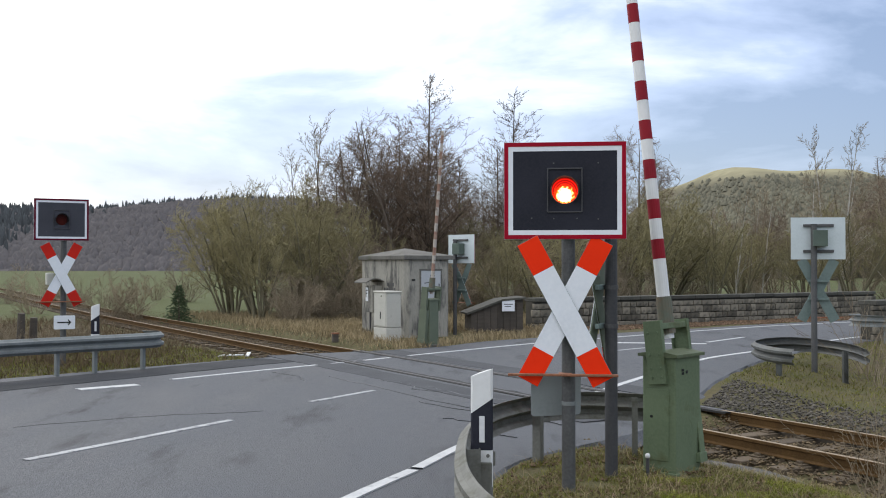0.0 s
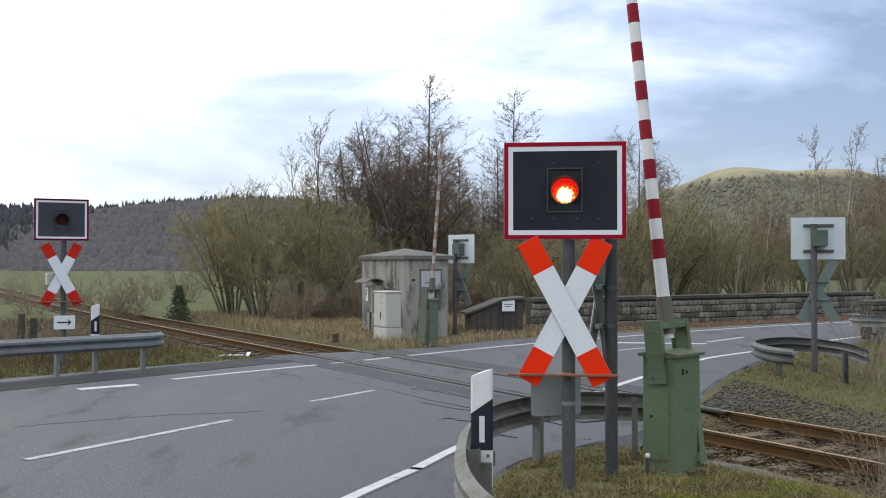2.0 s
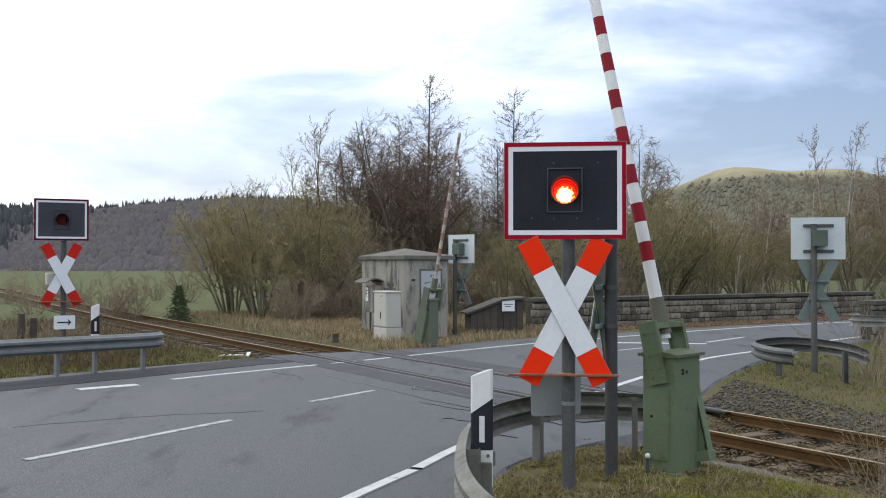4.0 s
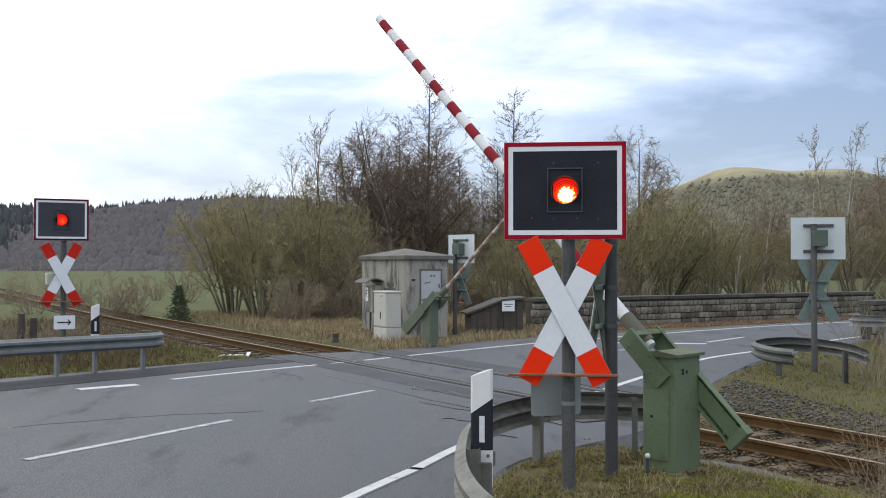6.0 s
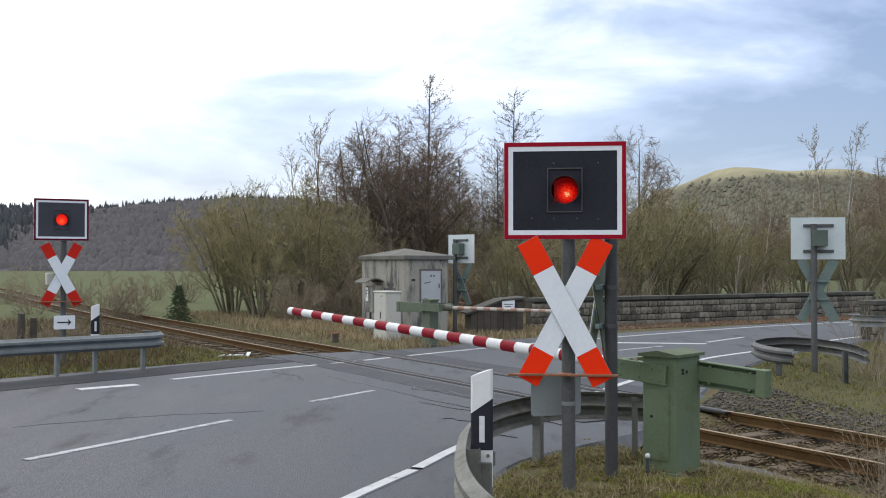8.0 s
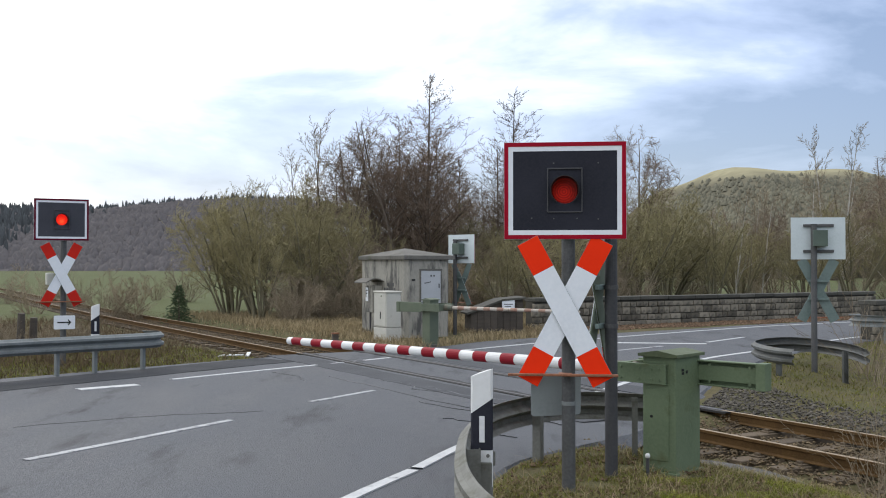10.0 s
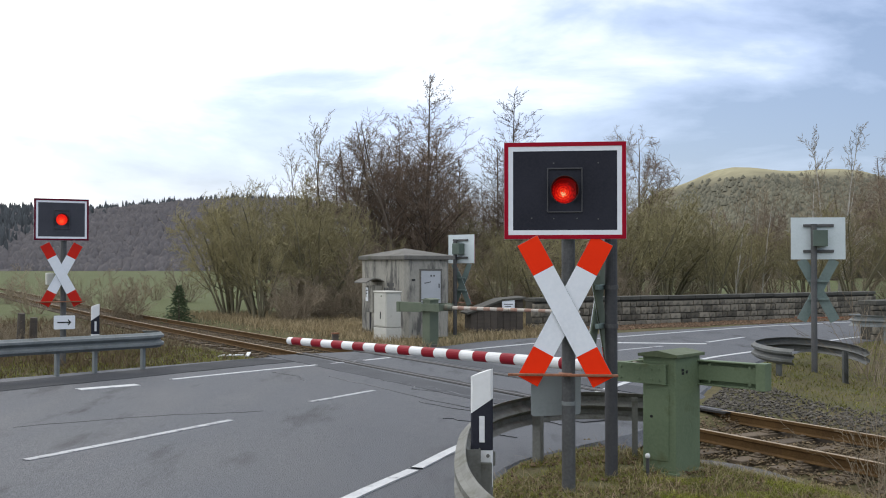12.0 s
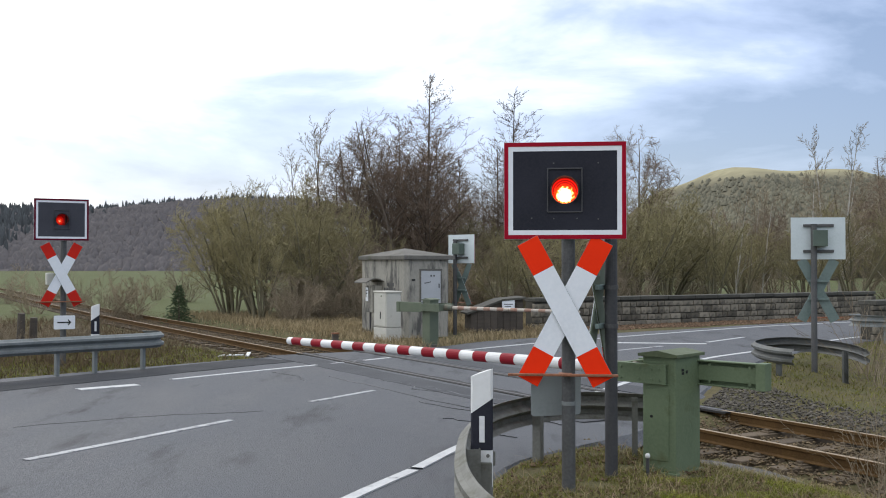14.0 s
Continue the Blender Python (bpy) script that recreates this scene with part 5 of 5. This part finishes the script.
for x, y, s in ((-3.0, 52, 0.95), (-2.0, 50, 0.92), (-4.2, 53, 0.86), (-1.4, 56, 0.96), (1.4, 57, 0.74), (2.3, 60, 0.7), (5.6, 60, 0.72), (7.4, 61, 0.78), (-3.6, 56, 0.84), (-0.6, 51, 0.8), (-4.9, 55, 0.74)):
    plant(random.choice(P_ROUND), x, y, (s * 1.15, s * 1.15, s))
for x, y, s in ((-2.3, 54, 0.84), (0.9, 55, 0.66), (4.9, 58, 0.74), (3.0, 58, 0.78), (-0.2, 55, 0.8)):
    plant(random.choice(P_ALDER), x, y, s)
for x, y, s in ((-6.3, 50, 1.03), (-7.1, 51, 0.86), (-5.5, 49, 0.90), (-4.6, 50, 0.98), (-5.9, 46, 0.72), (1.7, 52, 0.62)):
    plant(random.choice(P_SLIM), x, y, s)
for k in range(13):
    plant(random.choice(P_ROUND + P_SLIM), -8 + 1.4 * k + random.uniform(-0.6, 0.6), random.uniform(60, 76), random.uniform(0.62, 0.8))
for k in range(10):
    plant(random.choice(P_WILLOW + P_BRUSH), random.uniform(-8.5, 3), random.uniform(48, 57), random.uniform(0.65, 0.9))
# willows from the meadow's edge to the hut
for x, y, s in ((-8.9, 44, 0.92), (-7.4, 43, 1.0), (-8.2, 47, 1.02), (-6.0, 44.5, 0.98), (-5.0, 42.5, 0.84), (-7.0, 40.5, 0.72), (-3.8, 43.5, 0.78), (-9.2, 46, 0.86), (-6.6, 47, 1.0)):
    plant(random.choice(P_WILLOW), x, y, s)
for k in range(7):
    plant(random.choice(P_BRUSH), random.uniform(-6.6, -2.8), random.uniform(37.5, 41), random.uniform(0.35, 0.7))
for k in range(22):
    plant(random.choice(P_BRUSH), random.uniform(-6, 9), random.uniform(40, 52), random.uniform(0.7, 1.15))
for x, y, s in ((-14.0, 43.5, 0.80), (-13.0, 44, 0.72), (-18, 46, 0.8)):
    plant(random.choice(P_BRUSH), x, y, s)
for k in range(26):
    plant(random.choice(P_BRUSH), random.uniform(-15.5, -8.4), random.uniform(22.8, 27.8), random.uniform(0.16, 0.34))
for k in range(8):
    plant(random.choice(P_BRUSH), random.uniform(-26, -15), random.uniform(50, 66), random.uniform(0.5, 0.9))
# behind the parapet
for x, y, s in ((4.2, 44, 0.8), (5.6, 46, 0.75), (9.6, 52, 1.02), (10.7, 56, 1.2), (12.1, 56, 1.16), (11.4, 53, 1.0), (8.0, 50, 0.85), (2.6, 42, 0.62), (13.6, 53, 0.85), (16.5, 58, 0.75)):
    plant(random.choice(P_WILLOW), x, y, s)
for x, y, s in ((10.4, 56, 0.92), (8.1, 60, 0.93), (9.4, 62, 0.85), (20.5, 66, 0.62), (26.0, 66, 0.74), (28.6, 66, 0.92), (30.0, 70, 0.95), (17.2, 66, 0.55)):
    plant(random.choice(P_ROUND), x, y, s)
for x, y, s in ((16.2, 58, 0.70), (18.0, 59, 0.64), (19.6, 66, 0.70), (22.2, 60, 1.08), (22.9, 60.5, 1.12), (21.6, 61, 0.9), (23.6, 62, 0.88), (27.2, 64, 0.85), (14.9, 60, 0.6)):
    plant(random.choice(P_BIRCH), x, y, s)
for k in range(34):
    plant(random.choice(P_BRUSH if k % 3 else P_WILLOW), random.uniform(9, 34), random.uniform(54, 74), random.uniform(0.75, 1.1))
for k in range(18):
    plant(random.choice(P_SLIM), random.uniform(12, 38), random.uniform(64, 85), random.uniform(0.6, 0.85))


def build_conifer(x, y, h):
    t = thing("young_spruce", pose(x, y, float(land(x, y))), "small dark green young spruce", "tree")
    part("trunk", rod((0, 0, -0.1), (0, 0, h * 0.95), 0.04, 0.008, n=7), M["bark"], t)
    rng = np.random.default_rng(3)
    v, f = [], []
    for i in range(1500):
        z = h * rng.random() ** 1.4
        a = rng.uniform(0, 6.28)
        r = (1 - z / h) * h * 0.58 * rng.uniform(0.1, 1) * (0.75 + 0.25 * math.sin(a * 3 + z * 14)) + 0.02
        c = np.array((r * math.cos(a), r * math.sin(a), z - r * 0.18))
        d = np.array((math.cos(a + rng.normal(0, 0.4)), math.sin(a + rng.normal(0, 0.4)), rng.uniform(-0.3, 0.3))) * 0.11
        s = np.array((-math.sin(a), math.cos(a), rng.uniform(-0.5, 0.5))) * 0.025
        k = len(v)
        v += [(c - s).tolist(), (c + s).tolist(), (c + d).tolist(), (c + d * 0.5 + (0, 0, 0.03)).tolist()]
        f += [(k, k + 1, k + 3), (k + 1, k + 2, k + 3), (k + 2, k, k + 3)]
    mesh_object("crown", v, f, M["needle"], t)


build_conifer(-10.35, 41, 1.55)


# ================= hills =================
def ridge_left(x):
    return 38 + 5 * np.sin(x * 0.011 + 1.5) + 2.0 * np.sin(x * 0.037) - 0.02 * (x + 200)


def hill_left_h(x, y):
    return ridge_left(x) * smooth01((y - 380) / 230) * (0.22 + 0.78 * smooth01((25 - x) / 110)) - 1


def hill_right_h(x, y):
    prof = 71 * np.exp(-((x - 290) / 98.0) ** 4) + 34 * np.exp(-((x - 120) / 150.0) ** 2) + 40 * np.exp(-((x - 470) / 120.0) ** 2)
    return (prof + 1.5 * np.sin(x * 0.05) * np.sin(y * 0.02)) * smooth01((y - 520) / 380) - 1


def build_hill(name, xs, ys, fn, mats, label):
    gx, gy = np.meshgrid(xs, ys)
    gz = fn(gx, gy)
    w = len(xs)
    v = np.stack([gx.ravel(), gy.ravel(), gz.ravel()], 1).tolist()
    f = [(j * w + i, j * w + i + 1, (j + 1) * w + i + 1, (j + 1) * w + i) for j in range(len(ys) - 1) for i in range(w - 1)]
    ob = mesh_object(name, v, f, mats, smooth=True)
    return tagged(ob, label, "hill", kind="structure")


def hill_cover():
    """Pasture round the top, sunlit by its pale colour, breaking up into woods below."""
    m = M["hill_meadow"].copy(); m.name = "pasture_and_woods"
    n, l = m.node_tree.nodes, m.node_tree.links
    b = n["Principled BSDF"]
    old = b.inputs["Base Color"].links[0].from_socket
    geo = n.new("ShaderNodeNewGeometry")
    sp = n.new("ShaderNodeSeparateXYZ"); l.new(geo.outputs["Position"], sp.inputs[0])
    nz = n.new("ShaderNodeTexNoise"); nz.inputs["Scale"].default_value = 0.03; nz.inputs["Detail"].default_value = 7
    l.new(geo.outputs["Position"], nz.inputs["Vector"])
    ad = n.new("ShaderNodeMath"); ad.operation = "MULTIPLY_ADD"; ad.inputs[1].default_value = 16
    l.new(nz.outputs["Fac"], ad.inputs[0]); l.new(sp.outputs["Z"], ad.inputs[2])
    rg = n.new("ShaderNodeMapRange"); rg.inputs[1].default_value = 75; rg.inputs[2].default_value = 87
    l.new(ad.outputs[0], rg.inputs[0])
    mx = n.new("ShaderNodeMix"); mx.data_type = "RGBA"; mx.inputs[6].default_value = (0.165, 0.152, 0.112, 1)
    l.new(rg.outputs[0], mx.inputs[0]); l.new(old, mx.inputs[7]); l.new(mx.outputs[2], b.inputs["Base Color"])
    return m


build_hill("backdrop_hill_west", np.arange(-900, 500, 14), np.arange(370, 760, 14), hill_left_h, [M["hill_wood"]], "wooded hill with grey winter haze put into its colour")
build_hill("backdrop_hill_east", np.arange(-200, 900, 12), np.arange(510, 1100, 12), hill_right_h, [hill_cover()], "wooded hill with pasture on top, painted pale as if sunlit")


def woods(name, count, place, fn, material, lo, hi, label, spikes, wide):
    """Far trees, each a sheaf of slim upright wedges."""
    rng = np.random.default_rng(17)
    v, f = [], []
    for i in range(count):
        x, y = place(rng)
        z = float(fn(np.array(x), np.array(y)))
        h = rng.uniform(lo, hi)
        for j in range(spikes):
            a = rng.uniform(0, 6.283)
            r = h * wide * rng.random()
            bx, by = x + 0.5 * r * math.cos(a), y + 0.5 * r * math.sin(a)
            tx, ty = x + 1.2 * r * math.cos(a), y + 1.2 * r * math.sin(a)
            hh = h * rng.uniform(0.6, 1.0) * (1 - 0.25 * r / (h * wide))
            w = h * rng.uniform(0.05, 0.12)
            k = len(v)
            v += [(bx - w, by, z - 1), (bx + w, by + 0.3 * w, z - 1), (bx, by + w, z - 1), (tx - w * 0.8, ty, z + hh * 0.7), (tx + w * 0.8, ty, z + hh * 0.66), (tx, ty, z + hh)]
            f += [(k, k + 1, k + 4, k + 3), (k + 3, k + 4, k + 5), (k + 1, k + 2, k + 4), (k + 2, k, k + 3)]
    ob = mesh_object(name, v, f, material)
    return tagged(ob, label, "woods", kind="stuff")


def canopy(name, count, place, fn, material, lo, hi, label, top=None):
    """Leafless treetops far off: soft uneven mounds of twigs, side by side."""
    base = np.array([(1, 0, 0), (0.5, 0.87, 0), (-0.5, 0.87, 0), (-1, 0, 0), (-0.5, -0.87, 0), (0.5, -0.87, 0), (0.5, 0.3, 0.75), (-0.5, 0.3, 0.75), (0, -0.55, 0.75), (0, 0, 1.05)])
    tri = [(0, 1, 6), (1, 2, 6), (2, 7, 6), (2, 3, 7), (3, 4, 7), (4, 8, 7), (4, 5, 8), (5, 0, 8), (0, 6, 8), (6, 7, 9), (7, 8, 9), (8, 6, 9)]
    rng = np.random.default_rng(23)
    v, f = [], []
    for _ in range(count):
        x, y = place(rng)
        z = float(fn(np.array(x), np.array(y)))
        if top and z > top * (0.93 + 0.16 * rng.random() ** 2):
            continue
        s = rng.uniform(lo, hi)
        q = base * rng.uniform(0.8, 1.2, (10, 3)) * (s * 0.75, s * 0.75, s) + (x, y, z - 0.3)
        k = len(v)
        v += q.tolist(); f += [(a + k, b + k, c + k) for a, b, c in tri]
    ob = mesh_object(name, v, f, material, smooth=True)
    return tagged(ob, label, "woods", kind="stuff")


canopy("hill_woods", 13000, lambda r: (r.uniform(-330, 150), 392 + 225 * r.random() ** 0.8), hill_left_h, M["hill_tree"], 1.8, 3.4, "bare woods on the far hill, grey-brown with haze in the colour")
woods("hill_conifers", 900, lambda r: (r.uniform(-330, 120), r.uniform(590, 628)), hill_left_h, M["hill_fir"], 4.5, 7.5, "dark conifers along the ridge of the hill, hazed blue-grey by colour", 3, 0.12)
woods("hill_conifer_slope", 700, lambda r: (r.normal(-225, 16), r.uniform(440, 600)), hill_left_h, M["hill_fir"], 5, 8, "dark conifer stand on the hillside, hazed blue-grey by colour", 4, 0.15)
canopy("hill_woods_east", 9000, lambda r: (r.uniform(110, 430), 560 + 330 * r.random()), hill_right_h, M["hill_east"], 1.8, 3.6, "bare woods below the hill pasture", 67)
woods("valley_woods", 900, lambda r: (r.uniform(-30, 160), r.uniform(150, 270)), lambda x, y: 0 * x, M["valley_tree"], 5, 9, "bare valley woods in the distance", 12, 0.4)


def build_far_house():
    x, y = -38.0, 505.0
    z = float(hill_left_h(np.array(x), np.array(y)))
    hs = thing("farm_building", pose(x, y, z, 0, 0, 8), "long pale farm building on the far slope behind the trees", "building")
    part("wall", box((27, 9, 6), (0, 0, 1.2)), M["concrete"], hs)
    roof = [(-5.2, 4.1), (0, 6.6), (5.2, 4.1), (5.2, 4.4), (0, 6.95), (-5.2, 4.4)]
    ob = part("roof", prism(roof, -14, 14), M["plate_back"], hs, "pale metal roof"); ob.matrix_local = pose(0, 0, 0, 0, 0, 90)
    for k in range(6):
        part("window", box((1.6, 0.1, 1.4), (-11 + 4.4 * k, -4.53, 2.4)), M["plate_dark"], hs)


build_far_house()


# ================= grass, straw, leaves =================
def blades(name, count, place, lo, hi, width, material, label, category="grass", lean=0.5):
    rng = np.random.default_rng(29)
    pts = np.array([place(rng) for _ in range(count)])
    z = land(pts[:, 0], pts[:, 1]) - 0.01
    h = rng.uniform(lo, hi, count)
    a = rng.uniform(0, 6.28, count); b = rng.uniform(0, 6.28, count)
    ln = h * lean * rng.uniform(0.2, 1.6, count)
    w = width * rng.uniform(0.6, 1.3, count)
    x, y = pts[:, 0], pts[:, 1]
    ca, sa = np.cos(a), np.sin(a)
    v = np.stack([np.stack([x - ca * w, y - sa * w, z], 1), np.stack([x + ca * w, y + sa * w, z], 1),
                  np.stack([x + ca * w * 0.6 + np.cos(b) * ln * 0.45, y + sa * w * 0.6 + np.sin(b) * ln * 0.45, z + h * 0.62], 1),
                  np.stack([x - ca * w * 0.6 + np.cos(b) * ln * 0.45, y - sa * w * 0.6 + np.sin(b) * ln * 0.45, z + h * 0.62], 1),
                  np.stack([x + np.cos(b) * ln, y + np.sin(b) * ln, z + h * (1 - 0.25 * np.minimum(ln / h, 1))], 1)], 1).reshape(-1, 3)
    k = np.arange(count) * 5
    quads = np.stack([k, k + 1, k + 2, k + 3], 1).tolist()
    tris = np.stack([k + 3, k + 2, k + 4], 1).tolist()
    ob = mesh_object(name, v.tolist(), quads + tris, material)
    return tagged(ob, label, category, kind="stuff")


RE = np.array(spline(RIGHT_EDGE, 0.3)); LE = np.array(spline(LEFT_EDGE, 0.3))


def right_of_road(x, y):
    return x > np.interp(y, RE[:, 1], RE[:, 0]) + 0.12


def left_of_road(x, y):
    return x < np.interp(y, LE[:, 1], LE[:, 0]) - 0.12


def off_track(x, y, gap):
    return abs(x * TN[0] + y * TN[1] - T_MID) > gap


def near_verge(rng):
    while True:
        x, y = rng.uniform(-0.2, 6.2), rng.uniform(5.6, 13.5)
        if right_of_road(x, y) and x * TN[0] + y * TN[1] < T_MID - 1.25 - 0.5 * rng.random():
            if x * TD[0] + y * TD[1] > -9.2 or rng.random() < 0.3 or y < 11.2:
                if noise.noise((x * 1.7, y * 1.7, 0)) > -0.05 - 0.4 * rng.random():
                    return x, y


def east_verge(rng):
    while True:
        x, y = rng.uniform(4, 16), rng.uniform(10, 30)
        if right_of_road(x, y) and x * TN[0] + y * TN[1] > T_MID + 2.9 + 1.3 * rng.random() and noise.noise((x * 0.9, y * 0.9, 5)) > -0.25 - 0.4 * rng.random():
            return x, y


def west_verge(rng):
    while True:
        x, y = rng.uniform(-16, -3.5), rng.uniform(13, 27)
        if left_of_road(x, y) and x * TN[0] + y * TN[1] < T_MID - 1.6 - rng.random() and noise.noise((x * 0.5, y * 0.5, 3)) > -0.3 - 0.4 * rng.random():
            return x, y


def far_bank(rng):
    while True:
        x, y = rng.uniform(-16, 3.5), rng.uniform(25.5, 46)
        if left_of_road(x, y) and x * TN[0] + y * TN[1] > T_MID + 1.9 + 0.8 * rng.random() and not (-1.6 < x < 0.6 and 29.5 < y < 33):
            return x, y


def west_tuft(rng):
    k = rng.integers(0, 160)
    h = math.sin(k * 12.9898) * 43758.5453 % 1.0
    g = math.sin(k * 78.233) * 12543.123 % 1.0
    x, y = -16 + 12.3 * h, 15 + 11.5 * g
    if left_of_road(x, y) and x * TN[0] + y * TN[1] < T_MID - 2.2:
        return x + rng.normal(0, 0.16), y + rng.normal(0, 0.16)
    return west_verge(rng)


def wall_foot(rng):
    t = rng.random()
    x = 2.0 + 15.6 * t
    return x + rng.uniform(-0.4, 0.4), 34.6 + 9.4 * t - rng.uniform(0.1, 2.0)


blades("verge_grass", 42000, near_verge, 0.03, 0.11, 0.004, M["grass"], "short olive winter grass on the verge", lean=1.0)
blades("verge_straw", 9000, near_verge, 0.05, 0.17, 0.0035, M["straw"], "dry straw among the verge grass", lean=1.3)
blades("east_verge_grass", 24000, east_verge, 0.03, 0.11, 0.007, M["grass"], "rough olive grass beyond the track", lean=0.9)
blades("west_verge_grass", 22000, west_verge, 0.03, 0.11, 0.008, M["west_grass"], "rough grass behind the guard rail", lean=0.9)
blades("far_bank_straw", 34000, far_bank, 0.06, 0.32, 0.010, M["straw"], "tall dry straw-coloured grass along the track", lean=0.7)
blades("east_moss", 24000, east_verge, 0.02, 0.08, 0.008, M["moss"], "moss and green grass beyond the track", lean=0.9)
blades("west_moss", 15000, west_verge, 0.03, 0.12, 0.008, M["moss"], "moss and green grass behind the guard rail", lean=0.9)
blades("west_tufts", 6000, west_tuft, 0.08, 0.24, 0.006, M["dead"], "tufts of dead brown stalks on the verge", lean=0.5)
def near_field(rng):
    while True:
        x, y = rng.uniform(-24, -6.5), rng.uniform(21.5, 40)
        if x * TN[0] + y * TN[1] < T_MID - 1.8 - rng.random() and noise.noise((x * 0.6, y * 0.6, 7)) > -0.3 - 0.4 * rng.random():
            return x, y


blades("field_stalks", 16000, near_field, 0.12, 0.42, 0.008, M["dead"], "dead brown stalks and leaves beside the track", lean=0.8)
blades("west_straw", 5000, west_verge, 0.08, 0.25, 0.007, M["dead"], "dry stalks on the verge", lean=0.7)


def leaf_place(rng):
    x, y = wall_foot(rng)
    return x, y, float(land(x, y)) + 0.012


def leaf_near(rng):
    x, y = near_verge(rng)
    return x, y, float(land(x, y)) + 0.02


stones("leaf_litter", 6000, leaf_place, 0.03, 0.08, M["leaf"], "brown fallen leaves at the foot of the wall", "leaves")
stones("verge_leaves", 5200, leaf_near, 0.012, 0.03, M["leaf"], "brown fallen leaves on the verge", "leaves")



def gravel_place(rng):
    a, r = rng.uniform(0, 6.28), rng.random() ** 0.5
    x, y = 3.22 + 0.58 * r * math.cos(a), 11.45 + 0.34 * r * math.sin(a) - 0.70 * r * math.cos(a)
    return x, y, -0.09 - 0.13 * r ** 4


def moss_place(rng):
    while True:
        x, y = (rng.uniform(1.9, 4.2), rng.uniform(8.2, 10.2)) if rng.random() < 0.55 else near_verge(rng)
        if noise.noise((x * 1.6, y * 1.6, 9)) > 0.05 * rng.random() and math.hypot(x - 2.35, y - 10.77) > 0.45:
            return x, y


def build_gravel_patch():
    v, f = [], []
    n, rings = 40, 8
    for k in range(rings + 1):
        for i in range(n):
            a = 6.28318 * i / n
            r = k / rings * (1 + 0.13 * math.sin(3 * a + 1) + 0.07 * math.sin(7 * a))
            x, y = 3.22 + 0.62 * r * math.cos(a), 11.45 + 0.36 * r * math.sin(a) - 0.75 * r * math.cos(a)
            v.append((x, y, -0.095 - 0.16 * (k / rings) ** 4))
    for k in range(rings):
        for i in range(n):
            j = (i + 1) % n
            f.append((k * n + i, k * n + j, (k + 1) * n + j, (k + 1) * n + i))
    ob = mesh_object("gravel_patch", v, f, M["gravel"], smooth=True)
    tagged(ob, "pale grey gravel patch beside the rails", "gravel", kind="structure")


build_gravel_patch()
stones("grey_gravel", 3500, gravel_place, 0.008, 0.02, M["gravel"], "pale grey gravel patch beside the rails", "gravel")
blades("moss_grass", 40000, moss_place, 0.02, 0.07, 0.005, M["moss"], "bright moss and young grass on the verge", lean=0.9)
# bare twigs of a bush close by on the verge
P_BUSH = proto("sprig", 77, "bare_bush", "thin bare bush with pale twigs on the verge", M["twig_grey"], M["twig_grey"], "shrub")
plant(P_BUSH, 3.82, 9.45, (0.30, 0.30, 0.26))
plant(P_BUSH, 3.72, 8.9, (0.2, 0.2, 0.2))
plant(P_BUSH, 4.05, 9.3, (0.3, 0.3, 0.34))
plant(P_BUSH, 4.2, 9.9, (0.34, 0.34, 0.36))
plant(P_BUSH, 4.45, 10.6, (0.3, 0.3, 0.3))
plant(P_BUSH, 8.75, 21.3, (0.55, 0.55, 0.5))
plant(P_BUSH, 9.1, 22.5, (0.6, 0.6, 0.6))
plant(P_BUSH, 8.5, 20.4, (0.4, 0.4, 0.4))
plant(P_BUSH, 1.75, 10.9, (0.12, 0.12, 0.12))


# ================= what moves =================
NEAR_BOOM = [(0.0, 83.3), (2.4, 83.3), (2.7, 83.1), (3.0, 82.6), (3.2, 82.1), (3.8, 78.6), (4.3, 74.0), (4.8, 67.8), (5.3, 59.8), (5.5, 56.0), (5.7, 52.3), (6.0, 45.3), (6.5, 33.7),
             (7.0, 20.9), (7.25, 15.4), (7.5, 11.0), (7.75, 7.2), (8.0, 4.3), (8.2, 2.5), (8.5, 1.1), (8.9, 0.35), (10.3, 0.3), (14.0, 0.3)]
FAR_BOOM = [(0.0, 84.8), (2.3, 84.8), (2.8, 84.4), (3.2, 83.4), (3.8, 79.4), (4.4, 73.0), (5.0, 64.0), (5.3, 58.8), (5.7, 51.0), (6.1, 39.5), (6.5, 26.5), (6.8, 17.5), (7.1, 9.5), (7.3, 5.0),
            (7.6, 1.0), (8.0, 0.0), (10.3, 0.0), (14.0, 0.0)]


def flash(period, first, dark, half):
    """Turn of the added lamp drum, degrees: lit -120, glowing 0, dark 120. It is dark round first + k * period."""
    step = 1 / 30
    knots = [(-half - 2 * step, -120), (-half - step, -60), (-half, 0), (-dark - 2 * step, 0), (-dark - step, 60), (-dark, 120),
             (dark, 120), (dark + step, 60), (dark + 2 * step, 0), (half, 0), (half + step, -60), (half + 2 * step, -120)]
    times, angles = [], []
    t = first - 2 * period
    while t < 14.0 + period:
        times += [t + d for d, _ in knots]; angles += [a for _, a in knots]
        t += period
    keys = sorted({0, 420} | {round(t * 30) for t in times if 0 <= t <= 14.0})
    return [(k / 30, float(np.interp(k / 30, times, angles))) for k in keys]


def motions():
    for boom, rows in ((boom_near, NEAR_BOOM), (boom_far, FAR_BOOM)):
        walk(boom, [(t, pose(0, 0, 1.01, 0, -a, 0)) for t, a in rows])
    for drum, rows in ((drum_near, flash(1.061, 0.485, 0.03, 0.149)), (drum_left, flash(1.061, 1.0, 0.20, 0.25))):
        at = drum.location.copy()
        walk(drum, [(t, pose(*at, 0, 0, a)) for t, a in rows])


motions()
